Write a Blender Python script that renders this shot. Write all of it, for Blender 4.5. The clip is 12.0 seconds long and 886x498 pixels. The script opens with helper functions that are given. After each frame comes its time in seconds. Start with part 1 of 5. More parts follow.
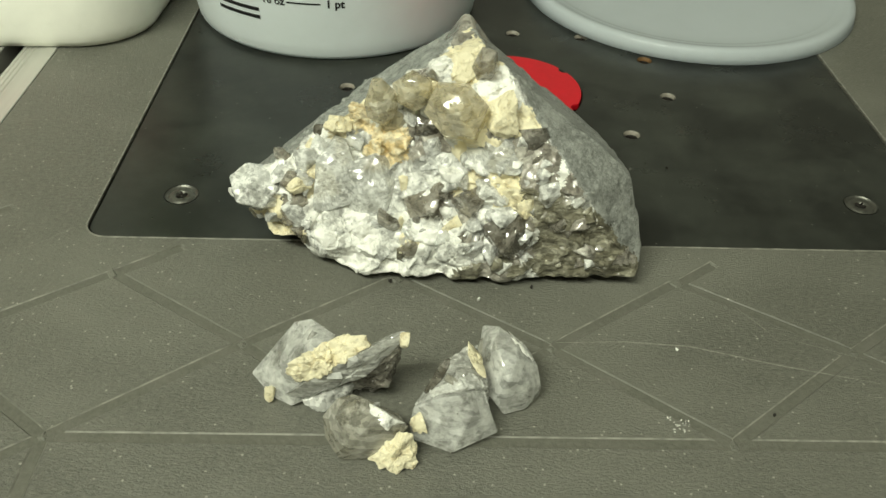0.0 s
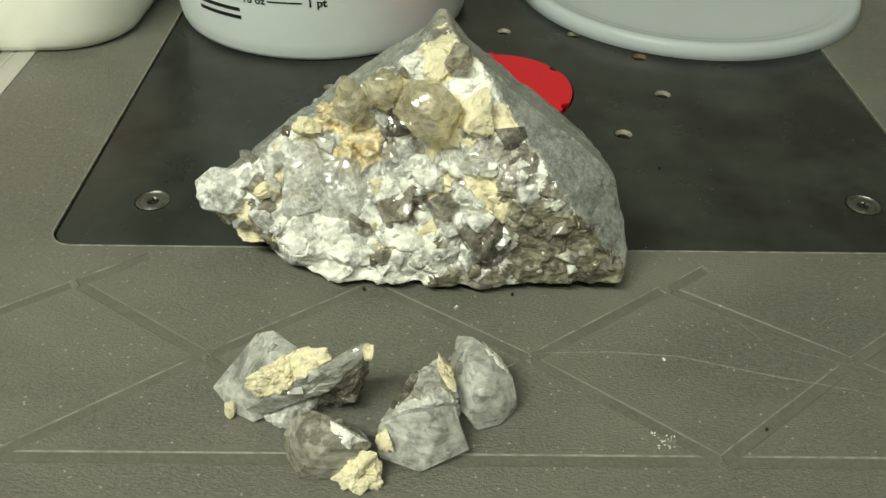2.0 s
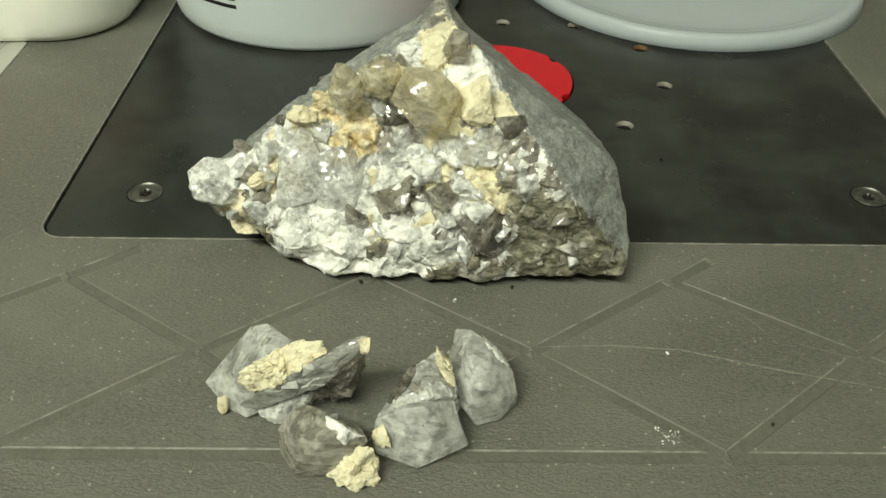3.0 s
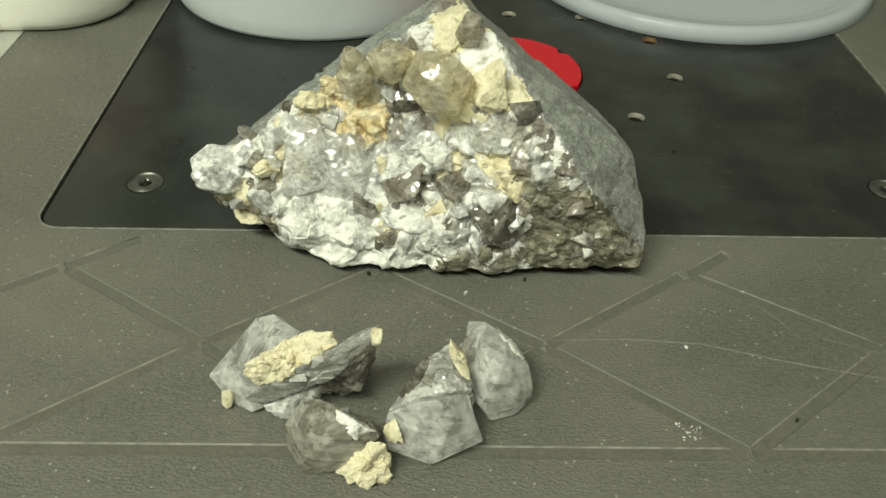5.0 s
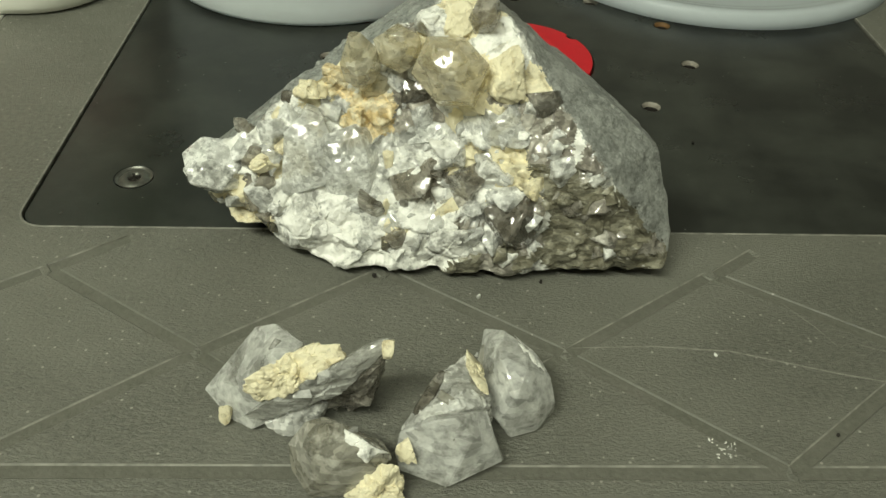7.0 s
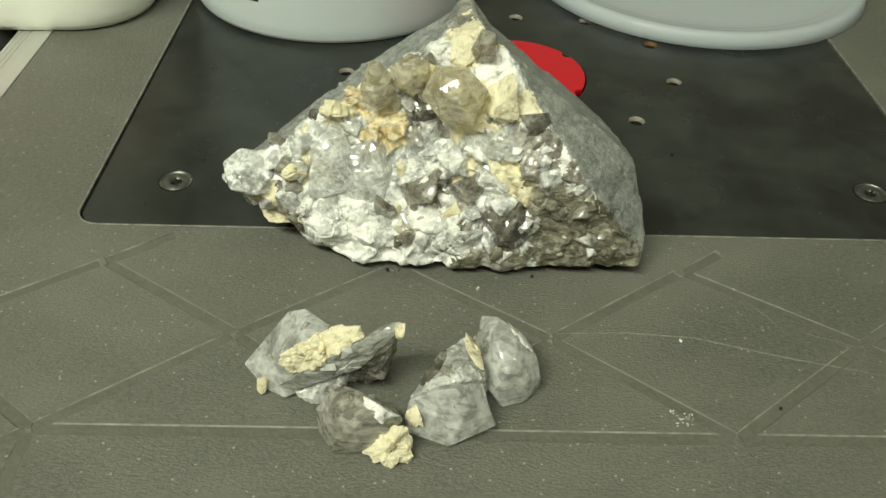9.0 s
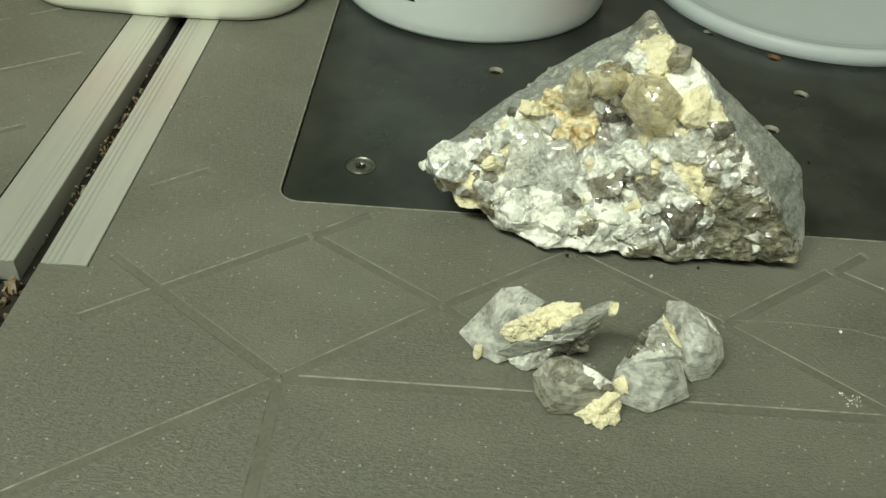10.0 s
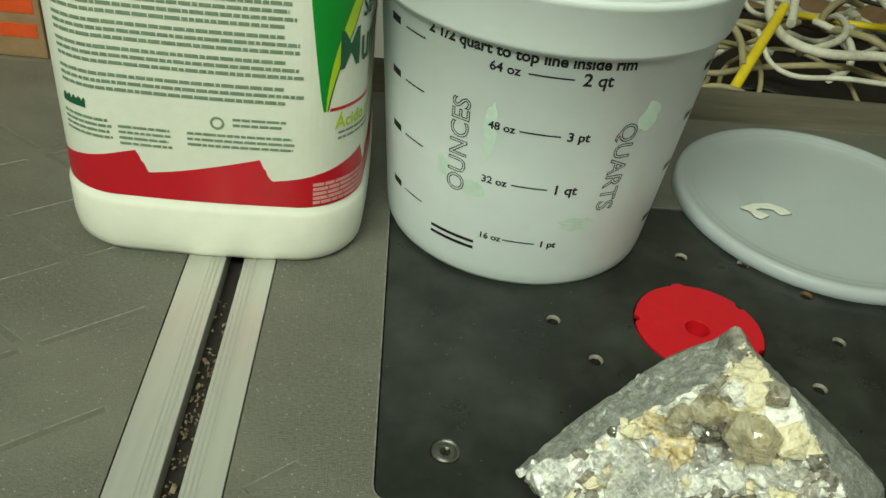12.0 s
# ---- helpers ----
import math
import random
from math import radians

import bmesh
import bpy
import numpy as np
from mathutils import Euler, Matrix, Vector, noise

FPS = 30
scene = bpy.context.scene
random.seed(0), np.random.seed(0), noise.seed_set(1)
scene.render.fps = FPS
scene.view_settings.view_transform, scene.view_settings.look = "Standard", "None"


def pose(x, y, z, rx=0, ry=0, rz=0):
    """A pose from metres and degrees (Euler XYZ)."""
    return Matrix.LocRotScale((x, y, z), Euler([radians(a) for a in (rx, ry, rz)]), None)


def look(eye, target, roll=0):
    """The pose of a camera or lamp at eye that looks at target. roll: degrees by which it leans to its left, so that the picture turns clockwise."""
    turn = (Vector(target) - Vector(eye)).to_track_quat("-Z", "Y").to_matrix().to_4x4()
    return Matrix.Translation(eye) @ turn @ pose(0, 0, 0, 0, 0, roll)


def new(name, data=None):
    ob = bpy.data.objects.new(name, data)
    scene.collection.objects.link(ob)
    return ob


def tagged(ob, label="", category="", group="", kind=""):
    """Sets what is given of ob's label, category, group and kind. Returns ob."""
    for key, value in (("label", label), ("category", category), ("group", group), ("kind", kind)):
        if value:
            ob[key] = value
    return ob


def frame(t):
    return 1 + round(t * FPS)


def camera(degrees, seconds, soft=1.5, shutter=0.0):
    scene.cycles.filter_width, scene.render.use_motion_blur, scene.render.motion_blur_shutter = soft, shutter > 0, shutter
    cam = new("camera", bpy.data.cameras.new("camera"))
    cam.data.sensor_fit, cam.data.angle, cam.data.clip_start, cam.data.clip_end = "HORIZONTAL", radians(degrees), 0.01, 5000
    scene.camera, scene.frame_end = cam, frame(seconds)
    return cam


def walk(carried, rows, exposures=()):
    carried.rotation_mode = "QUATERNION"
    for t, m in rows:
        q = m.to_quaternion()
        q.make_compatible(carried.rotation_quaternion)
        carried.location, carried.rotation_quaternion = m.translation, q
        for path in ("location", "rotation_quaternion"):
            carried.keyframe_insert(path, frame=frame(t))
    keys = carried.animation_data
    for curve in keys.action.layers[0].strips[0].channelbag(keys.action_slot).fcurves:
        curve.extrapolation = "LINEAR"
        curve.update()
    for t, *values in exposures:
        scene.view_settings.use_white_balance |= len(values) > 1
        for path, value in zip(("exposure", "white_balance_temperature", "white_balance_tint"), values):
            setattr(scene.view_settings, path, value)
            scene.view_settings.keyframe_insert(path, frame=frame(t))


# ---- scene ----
cam = camera(54.9, 12.0)
PATH = [
    (0, (0.10971, -0.22265, 0.17583), (0.12116, 0.08810, -0.07577), 2.39),
    (0.5, (0.11005, -0.21918, 0.17314), (0.11849, 0.09129, -0.07893), 1.77),
    (1, (0.11175, -0.21220, 0.17023), (0.11791, 0.09578, -0.08493), 1.21),
    (1.5, (0.11449, -0.21264, 0.16822), (0.11821, 0.09933, -0.08210), 1.12),
    (2, (0.12200, -0.21281, 0.16885), (0.12579, 0.09917, -0.08147), 1.03),
    (2.5, (0.11631, -0.21397, 0.16490), (0.12738, 0.09917, -0.08374), 1.87),
    (3, (0.12195, -0.20971, 0.16422), (0.12674, 0.10158, -0.08694), 1.12),
    (5, (0.11754, -0.20607, 0.15685), (0.12496, 0.10611, -0.09314), 1.58),
    (5.5, (0.11445, -0.20395, 0.15293), (0.12560, 0.10904, -0.09589), 1.88),
    (6, (0.11368, -0.20137, 0.15312), (0.12496, 0.11044, -0.09719), 1.86),
    (6.5, (0.11393, -0.19702, 0.14936), (0.12474, 0.11445, -0.10139), 1.84),
    (7, (0.11247, -0.19159, 0.15001), (0.12431, 0.11634, -0.10501), 2.02),
    (9, (0.11206, -0.21774, 0.17216), (0.12096, 0.08935, -0.08401), 2.24),
    (9.5, (0.08461, -0.23120, 0.18624), (0.10170, 0.07397, -0.07179), 4.77),
    (10, (0.05746, -0.24124, 0.18607), (0.05985, 0.06325, -0.07331), 4.21),
    (10.5, (0.04944, -0.22240, 0.20711), (0.07251, 0.08801, -0.04411), 6.88),
    (11, (0.03133, -0.20239, 0.22591), (0.06600, 0.10916, -0.02255), 7.63),
    (11.5, (0.00212, -0.19285, 0.24326), (0.03188, 0.12693, 0.00482), 7.58),
    (12, (-0.00488, -0.19179, 0.25683), (0.02495, 0.12761, 0.01788), 7.46),
]
walk(cam, [(t, look(eye, aim, roll)) for t, eye, aim, roll in PATH],
     [(0, 0.12, 6500, 10), (3.0, 0.10, 6500, 10), (6.0, 0.02, 6500, 10), (7.0, -0.08, 6500, 10), (9.0, 0.08, 6500, 9), (10.0, 0.12, 6400, 5), (10.5, 0.05, 6400, 4),
      (12.0, 0.0, 6400, 2)])


# ---------------------------------------------------------------- light
world = bpy.data.worlds.new("world")
scene.world = world
world.use_nodes = True
world.node_tree.nodes["Background"].inputs[0].default_value = (0.9, 0.95, 0.85, 1)
world.node_tree.nodes["Background"].inputs[1].default_value = 0.05
scene.view_settings.exposure = 0.0


def area_lamp(name, eye, target, sx, sy, watts, colour):
    data = bpy.data.lights.new(name, "AREA")
    data.shape, data.size, data.size_y, data.energy, data.color = "RECTANGLE", sx, sy, watts, colour
    ob = new(name, data)
    ob.matrix_world = look(eye, target)
    return ob


WARM = (0.955, 1.0, 0.81)
area_lamp("shop_light_lamp", (-0.25, -0.80, 1.215), (0.08, 0.1, 0), 1.15, 0.16, 30.0, WARM)


# ---------------------------------------------------------------- materials
def mat(name, colour, rough=0.5, metal=0.0, spread=0.15, scale=60.0, bump=0.0, bump_scale=300.0, stretch=(1, 1, 1),
        second=None, amount=0.5, second_scale=18.0, transmission=0.0, ior=1.45, spec=0.5, rough_spread=0.08, sharp=0.12,
        speck=None, speck_scale=300.0, speck_size=0.12):
    """A principled surface whose colour varies at two scales, with fine relief."""
    m = bpy.data.materials.new(name)
    m.use_nodes = True
    nt = m.node_tree
    n, link = nt.nodes, nt.links.new
    p = n["Principled BSDF"]
    co = n.new("ShaderNodeTexCoord")
    mp = n.new("ShaderNodeMapping")
    mp.inputs["Scale"].default_value = stretch
    link(co.outputs["Object"], mp.inputs["Vector"])

    def tex(s, detail=6, rough_=0.6):
        t = n.new("ShaderNodeTexNoise")
        t.inputs["Scale"].default_value, t.inputs["Detail"].default_value, t.inputs["Roughness"].default_value = s, detail, rough_
        link(mp.outputs[0], t.inputs["Vector"])
        return t

    fine = tex(scale)
    ramp = n.new("ShaderNodeValToRGB")
    lo, hi = 1 - spread, 1 + spread
    ramp.color_ramp.elements[0].position, ramp.color_ramp.elements[1].position = 0.3, 0.7
    ramp.color_ramp.elements[0].color = (colour[0] * lo, colour[1] * lo, colour[2] * lo, 1)
    ramp.color_ramp.elements[1].color = (min(1, colour[0] * hi), min(1, colour[1] * hi), min(1, colour[2] * hi), 1)
    link(fine.outputs["Fac"], ramp.inputs[0])
    out = ramp.outputs[0]
    if second:
        big = tex(second_scale, 8, 0.65)
        mask = n.new("ShaderNodeMapRange")
        mask.inputs["From Min"].default_value, mask.inputs["From Max"].default_value = 1 - amount - sharp, 1 - amount + sharp
        link(big.outputs["Fac"], mask.inputs["Value"])
        mix = n.new("ShaderNodeMix")
        mix.data_type = "RGBA"
        link(mask.outputs[0], mix.inputs[0])
        link(out, mix.inputs[6])
        mix.inputs[7].default_value = (*second, 1)
        out = mix.outputs[2]
    if speck:
        vs = n.new("ShaderNodeTexVoronoi")
        vs.inputs["Scale"].default_value = speck_scale
        link(co.outputs["Object"], vs.inputs["Vector"])
        near = n.new("ShaderNodeMath")
        near.operation = "LESS_THAN"
        near.inputs[1].default_value = speck_size
        link(vs.outputs["Distance"], near.inputs[0])
        mixs = n.new("ShaderNodeMix")
        mixs.data_type = "RGBA"
        link(near.outputs[0], mixs.inputs[0])
        link(out, mixs.inputs[6])
        mixs.inputs[7].default_value = (*speck, 1)
        out = mixs.outputs[2]
    link(out, p.inputs["Base Color"])
    rr = n.new("ShaderNodeMapRange")
    rr.inputs["To Min"].default_value, rr.inputs["To Max"].default_value = max(0.02, rough - rough_spread), min(1, rough + rough_spread)
    rt = tex(scale * 0.4)
    link(rt.outputs["Fac"], rr.inputs["Value"])
    link(rr.outputs[0], p.inputs["Roughness"])
    p.inputs["Metallic"].default_value = metal
    p.inputs["Transmission Weight"].default_value = transmission
    p.inputs["IOR"].default_value = ior
    p.inputs["Specular IOR Level"].default_value = spec
    if bump:
        b = n.new("ShaderNodeBump")
        b.inputs["Strength"].default_value, b.inputs["Distance"].default_value = 1.0, bump
        bt = tex(bump_scale, 4, 0.6)
        link(bt.outputs["Fac"], b.inputs["Height"])
        link(b.outputs[0], p.inputs["Normal"])
    return m


def translucent(m, share, clear=0.0):
    """Mixes light that passes through thin walls into a material."""
    nt = m.node_tree
    n, link = nt.nodes, nt.links.new
    p, out = n["Principled BSDF"], n["Material Output"]
    t = n.new("ShaderNodeBsdfTranslucent")
    src = p.inputs["Base Color"].links[0].from_socket
    link(src, t.inputs["Color"])
    a = n.new("ShaderNodeMixShader")
    a.inputs[0].default_value = share
    link(p.outputs[0], a.inputs[1])
    link(t.outputs[0], a.inputs[2])
    last = a
    if clear:
        g = n.new("ShaderNodeBsdfTransparent")
        c = n.new("ShaderNodeMixShader")
        c.inputs[0].default_value = clear
        link(a.outputs[0], c.inputs[1])
        link(g.outputs[0], c.inputs[2])
        last = c
    link(last.outputs[0], out.inputs["Surface"])
    return m


TABLE = mat("grey_table_plastic", (0.128, 0.1275, 0.105), 0.42, spec=0.8, spread=0.34, scale=900, bump=0.00042, bump_scale=1500, stretch=(0.62, 1, 1),
            second=(0.178, 0.177, 0.147), amount=0.42, second_scale=13, speck=(0.36, 0.35, 0.30), speck_scale=300, speck_size=0.10)
# paler plastic: light caught by groove slopes and the plate opening, as colour
LIT_EDGE = mat("lit_edge", (0.215, 0.21, 0.18), 0.5, spread=0.45, scale=260)
GROOVE = mat("groove_plastic", (0.130, 0.129, 0.106), 0.42, spread=0.16, scale=700, second=(0.165, 0.16, 0.136), amount=0.4, second_scale=60, bump=0.0002, bump_scale=900)
PLATE = mat("black_phenolic", (0.0150, 0.0165, 0.0140), 0.31, spread=0.2, scale=90, bump=0.00003, bump_scale=1500,
            second=(0.044, 0.048, 0.040), amount=0.45, second_scale=17, rough_spread=0.14, spec=0.6, speck=(0.16, 0.16, 0.14), speck_scale=150, speck_size=0.045)
# pale tone that paints the lit chamfer of the drilled holes
HOLE_LIT = mat("lit_hole_edge", (0.26, 0.24, 0.20), 0.5, spread=0.3, scale=500)
RUST = mat("rusty_edge", (0.16, 0.085, 0.03), 0.7, spread=0.4, scale=700)
STEEL = mat("zinc_screw", (0.16, 0.16, 0.14), 0.4, 0.8, spread=0.25, scale=600, bump=0.00005)
ALU = mat("brushed_aluminium", (0.60, 0.60, 0.56), 0.42, 0.6, spread=0.06, scale=240, stretch=(1, 0.05, 1), bump=0.00002, bump_scale=900,
          second=(0.48, 0.48, 0.44), amount=0.35, second_scale=60)
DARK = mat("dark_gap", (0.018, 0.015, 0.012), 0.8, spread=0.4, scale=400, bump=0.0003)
CHIP = mat("sawdust_chip", (0.20, 0.14, 0.08), 0.85, spread=0.6, scale=300, second=(0.33, 0.29, 0.22), amount=0.4, second_scale=250)
RED = mat("red_plastic", (0.58, 0.008, 0.018), 0.36, spread=0.06, scale=150, bump=0.00002, second=(0.62, 0.03, 0.04), amount=0.3, second_scale=120)
JUG = mat("white_polyethylene", (0.88, 0.88, 0.79), 0.33, spread=0.03, scale=90, bump=0.00008, bump_scale=120, second=(0.72, 0.71, 0.60), amount=0.28, second_scale=70)
PAPER = mat("label_paper", (0.77, 0.79, 0.70), 0.4, spread=0.025, scale=200, second=(0.73, 0.75, 0.66), amount=0.4, second_scale=40)
INK_RED = mat("red_ink", (0.55, 0.006, 0.02), 0.35, spread=0.06, scale=90, second=(0.47, 0.012, 0.02), amount=0.4)
INK_GREEN = mat("green_ink", (0.012, 0.25, 0.03), 0.35, spread=0.08, scale=90)
INK_LIME = mat("lime_ink", (0.45, 0.62, 0.02), 0.35, spread=0.06, scale=90)
INK_DARK = mat("dark_green_ink", (0.015, 0.10, 0.045), 0.4, spread=0.1, scale=90)
INK_GREY = mat("grey_green_ink", (0.19, 0.27, 0.19), 0.5, spread=0.25, scale=700)
INK_PINK = mat("pale_red_ink", (0.72, 0.34, 0.33), 0.5, spread=0.2, scale=900)
INK_ORANGE = mat("orange_ink", (0.70, 0.09, 0.02), 0.35, spread=0.1, scale=60)
INK_BLACK = mat("black_ink", (0.012, 0.012, 0.012), 0.45, spread=0.3, scale=300)
INK_BLUE = mat("blue_ink", (0.02, 0.05, 0.32), 0.4, spread=0.1, scale=300)
TUB = translucent(mat("milky_plastic", (0.88, 0.935, 0.945), 0.34, spread=0.02, scale=60, bump=0.00005, bump_scale=90, second=(0.84, 0.90, 0.90), amount=0.4, second_scale=26), 0.24)
LID = translucent(mat("milky_lid_plastic", (0.74, 0.80, 0.83), 0.16, spread=0.03, scale=40, bump=0.00006, bump_scale=40, second=(0.73, 0.79, 0.82), amount=0.4, second_scale=20), 0.25, 0.32)
WALL = mat("painted_wall", (0.55, 0.54, 0.49), 0.8, spread=0.08, scale=8, bump=0.001, bump_scale=60)
FLOOR = mat("concrete_floor", (0.22, 0.21, 0.19), 0.8, spread=0.15, scale=10, bump=0.001, bump_scale=50)
CEIL = mat("ceiling_paint", (0.55, 0.54, 0.48), 0.9, spread=0.05, scale=6)
WOOD = mat("weathered_wood", (0.13, 0.115, 0.085), 0.75, spread=0.3, scale=60, stretch=(0.15, 1, 1), bump=0.0008, bump_scale=90, second=(0.21, 0.19, 0.14), amount=0.4, second_scale=14)
STAIN = translucent(mat("pale_green_stain", (0.74, 0.91, 0.81), 0.35, spread=0.06, scale=200), 0.24)
CARD = mat("cardboard", (0.30, 0.185, 0.10), 0.85, spread=0.15, scale=80, bump=0.0003)
CAB_WHITE = mat("dirty_white_cable", (0.70, 0.68, 0.56), 0.5, spread=0.12, scale=90, second=(0.38, 0.36, 0.27), amount=0.4, second_scale=40)
CAB_TAN = mat("tan_cable", (0.36, 0.31, 0.17), 0.55, spread=0.2, scale=90)
CAB_YELLOW = mat("yellow_cable", (0.75, 0.58, 0.02), 0.45, spread=0.1, scale=90)
CAB_BLACK = mat("black_cable", (0.02, 0.02, 0.018), 0.5, spread=0.2, scale=90)
LAMP_BODY = mat("lamp_housing", (0.75, 0.75, 0.72), 0.4, spread=0.03)
# minerals
def mineral(name, stops, powder=None, cover=0.4, cell=380.0, tilt=0.5, rough=0.16, powder_rough=0.6, pits=0.3, fine=1100.0,
            relief=0.0005, see=0.0, open_=0.0, seams=0.0, stretch=(1, 1, 1), patch=170.0, edge=0.06, spec=0.6):
    """Broken crystal: every small cleavage cell has its own shade and slant; powder and pits lie over it. see: share of clear glass."""
    m = bpy.data.materials.new(name)
    m.use_nodes = True
    nt = m.node_tree
    n, link = nt.nodes, nt.links.new
    p, out = n["Principled BSDF"], n["Material Output"]
    co = n.new("ShaderNodeTexCoord")
    mp = n.new("ShaderNodeMapping")
    mp.inputs["Rotation"].default_value = (0.5, 0.8, 0.3)
    mp.inputs["Scale"].default_value = stretch
    link(co.outputs["Object"], mp.inputs["Vector"])

    def tex(s, detail=8, rough_=0.68, vector=None):
        t = n.new("ShaderNodeTexNoise")
        t.inputs["Scale"].default_value, t.inputs["Detail"].default_value, t.inputs["Roughness"].default_value = s, detail, rough_
        link(vector or co.outputs["Object"], t.inputs["Vector"])
        return t

    def band(fac, lo, hi, a, b_):
        r = n.new("ShaderNodeMapRange")
        r.inputs["From Min"].default_value, r.inputs["From Max"].default_value = lo, hi
        r.inputs["To Min"].default_value, r.inputs["To Max"].default_value = a, b_
        link(fac, r.inputs["Value"])
        return r.outputs[0]

    def vmath(op, a, b_=None, k=None):
        v = n.new("ShaderNodeVectorMath")
        v.operation = op
        link(a, v.inputs[0])
        if isinstance(b_, tuple):
            v.inputs[1].default_value = b_
        elif b_ is not None:
            link(b_, v.inputs[1])
        if k is not None:
            v.inputs["Scale"].default_value = k
        return v.outputs[0]

    def mixed(fac, a, b_, how="MIX"):
        x = n.new("ShaderNodeMix")
        x.data_type, x.blend_type = "RGBA", how
        if isinstance(fac, float):
            x.inputs[0].default_value = fac
        else:
            link(fac, x.inputs[0])
        for s, v in ((6, a), (7, b_)):
            if isinstance(v, tuple):
                x.inputs[s].default_value = (*v, 1)
            else:
                link(v, x.inputs[s])
        return x.outputs[2]

    def voronoi(s, vector, feature="F1"):
        v = n.new("ShaderNodeTexVoronoi")
        v.feature = feature
        v.inputs["Scale"].default_value = s
        link(vector, v.inputs["Vector"])
        return v

    # bent space, so that the cells are not all straight-sided
    bent = vmath("ADD", mp.outputs[0], vmath("SCALE", vmath("SUBTRACT", tex(cell * 0.45, 4).outputs["Color"], (0.5, 0.5, 0.5)), None, 1.1 / cell))
    large, small = voronoi(cell, bent), voronoi(fine, bent)
    sep = n.new("ShaderNodeSeparateColor")
    link(large.outputs["Color"], sep.inputs[0])
    ramp = n.new("ShaderNodeValToRGB")
    el = ramp.color_ramp.elements
    while len(el) < len(stops):
        el.new(0.5)
    for i, c in enumerate(stops):
        el[i].position, el[i].color = i / max(1, len(stops) - 1), (*c, 1)
    drift = n.new("ShaderNodeMath")
    drift.operation = "MULTIPLY_ADD"
    link(tex(cell * 0.35).outputs["Fac"], drift.inputs[0])
    drift.inputs[1].default_value = 1.7
    half = n.new("ShaderNodeMath")
    half.operation = "MULTIPLY_ADD"
    link(sep.outputs[0], half.inputs[0])
    half.inputs[1].default_value, half.inputs[2].default_value = 0.55, -0.62
    link(half.outputs[0], drift.inputs[2])
    link(drift.outputs[0], ramp.inputs[0])
    sep2 = n.new("ShaderNodeSeparateColor")
    link(small.outputs["Color"], sep2.inputs[0])
    shade = n.new("ShaderNodeCombineColor")
    for i in range(3):
        link(band(sep2.outputs[1], 0, 1, 0.62, 1.26), shade.inputs[i])
    col = mixed(1.0, ramp.outputs[0], shade.outputs[0], "MULTIPLY")
    if seams:
        rift = band(voronoi(cell * 0.55, bent, "DISTANCE_TO_EDGE").outputs["Distance"], 0.0, 0.05, seams, 0.0)
        col = mixed(rift, col, stops[-1])
    mask = None
    if powder:
        mask = band(tex(patch, 9, 0.72).outputs["Fac"], 1 - cover - edge, 1 - cover + edge, 0.0, 1.0)
        col = mixed(mask, col, powder)
    if pits:
        hole = band(tex(700, 6, 0.7).outputs["Fac"], 0.30, 0.42, pits, 0.0)
        col = mixed(hole, col, tuple(v * 0.25 for v in stops[0]))
    link(col, p.inputs["Base Color"])
    if mask is not None:
        link(band(mask, 0, 1, rough, powder_rough), p.inputs["Roughness"])
    else:
        p.inputs["Roughness"].default_value = rough
    p.inputs["Specular IOR Level"].default_value = spec
    geo = n.new("ShaderNodeNewGeometry")
    lean = vmath("SCALE", vmath("SUBTRACT", large.outputs["Color"], (0.5, 0.5, 0.5)), None, tilt)
    lean2 = vmath("SCALE", vmath("SUBTRACT", small.outputs["Color"], (0.5, 0.5, 0.5)), None, tilt * 0.6)
    normal = vmath("NORMALIZE", vmath("ADD", geo.outputs["Normal"], vmath("ADD", lean, lean2)))
    b = n.new("ShaderNodeBump")
    b.inputs["Strength"].default_value, b.inputs["Distance"].default_value = 1.0, relief
    link(tex(620, 2, 0.5).outputs["Fac"], b.inputs["Height"])
    link(normal, b.inputs["Normal"])
    link(b.outputs[0], p.inputs["Normal"])
    if see:
        p.inputs["IOR"].default_value = 1.54
        if mask is not None:
            link(band(mask, 0, 1, see, see * 0.08), p.inputs["Transmission Weight"])
        else:
            p.inputs["Transmission Weight"].default_value = see
        p.inputs["Coat Weight"].default_value, p.inputs["Coat Roughness"].default_value, p.inputs["Coat IOR"].default_value = 0.8, 0.06, 1.6
        link(normal, p.inputs["Coat Normal"])
    if open_:
        clear = n.new("ShaderNodeBsdfTransparent")
        clear.inputs["Color"].default_value = (*stops[-1], 1)
        c = n.new("ShaderNodeMixShader")
        if mask is not None:
            link(band(mask, 0, 1, open_, 0.0), c.inputs[0])
        else:
            c.inputs[0].default_value = open_
        link(p.outputs[0], c.inputs[1])
        link(clear.outputs[0], c.inputs[2])
        link(c.outputs[0], out.inputs["Surface"])
    return m


M_WHITE = mineral("white_druse", ((0.27, 0.27, 0.25), (0.54, 0.54, 0.50), (0.78, 0.78, 0.73)), (0.88, 0.875, 0.815), 0.54, 340, 0.55, 0.2, 0.5, 0.15, 800, 0.00018)
M_CREAM = mineral("cream_crust", ((0.44, 0.36, 0.20), (0.67, 0.59, 0.38), (0.77, 0.70, 0.49)), (0.81, 0.745, 0.53), 0.55, 260, 0.40, 0.45, 0.65, 0.30, 800, 0.00030, patch=240)
M_ORANGE = mineral("ochre_crust", ((0.50, 0.36, 0.15), (0.70, 0.57, 0.33), (0.79, 0.71, 0.51)), (0.82, 0.75, 0.55), 0.46, 280, 0.32, 0.5, 0.7, 0.3, 800, 0.00026, patch=220)
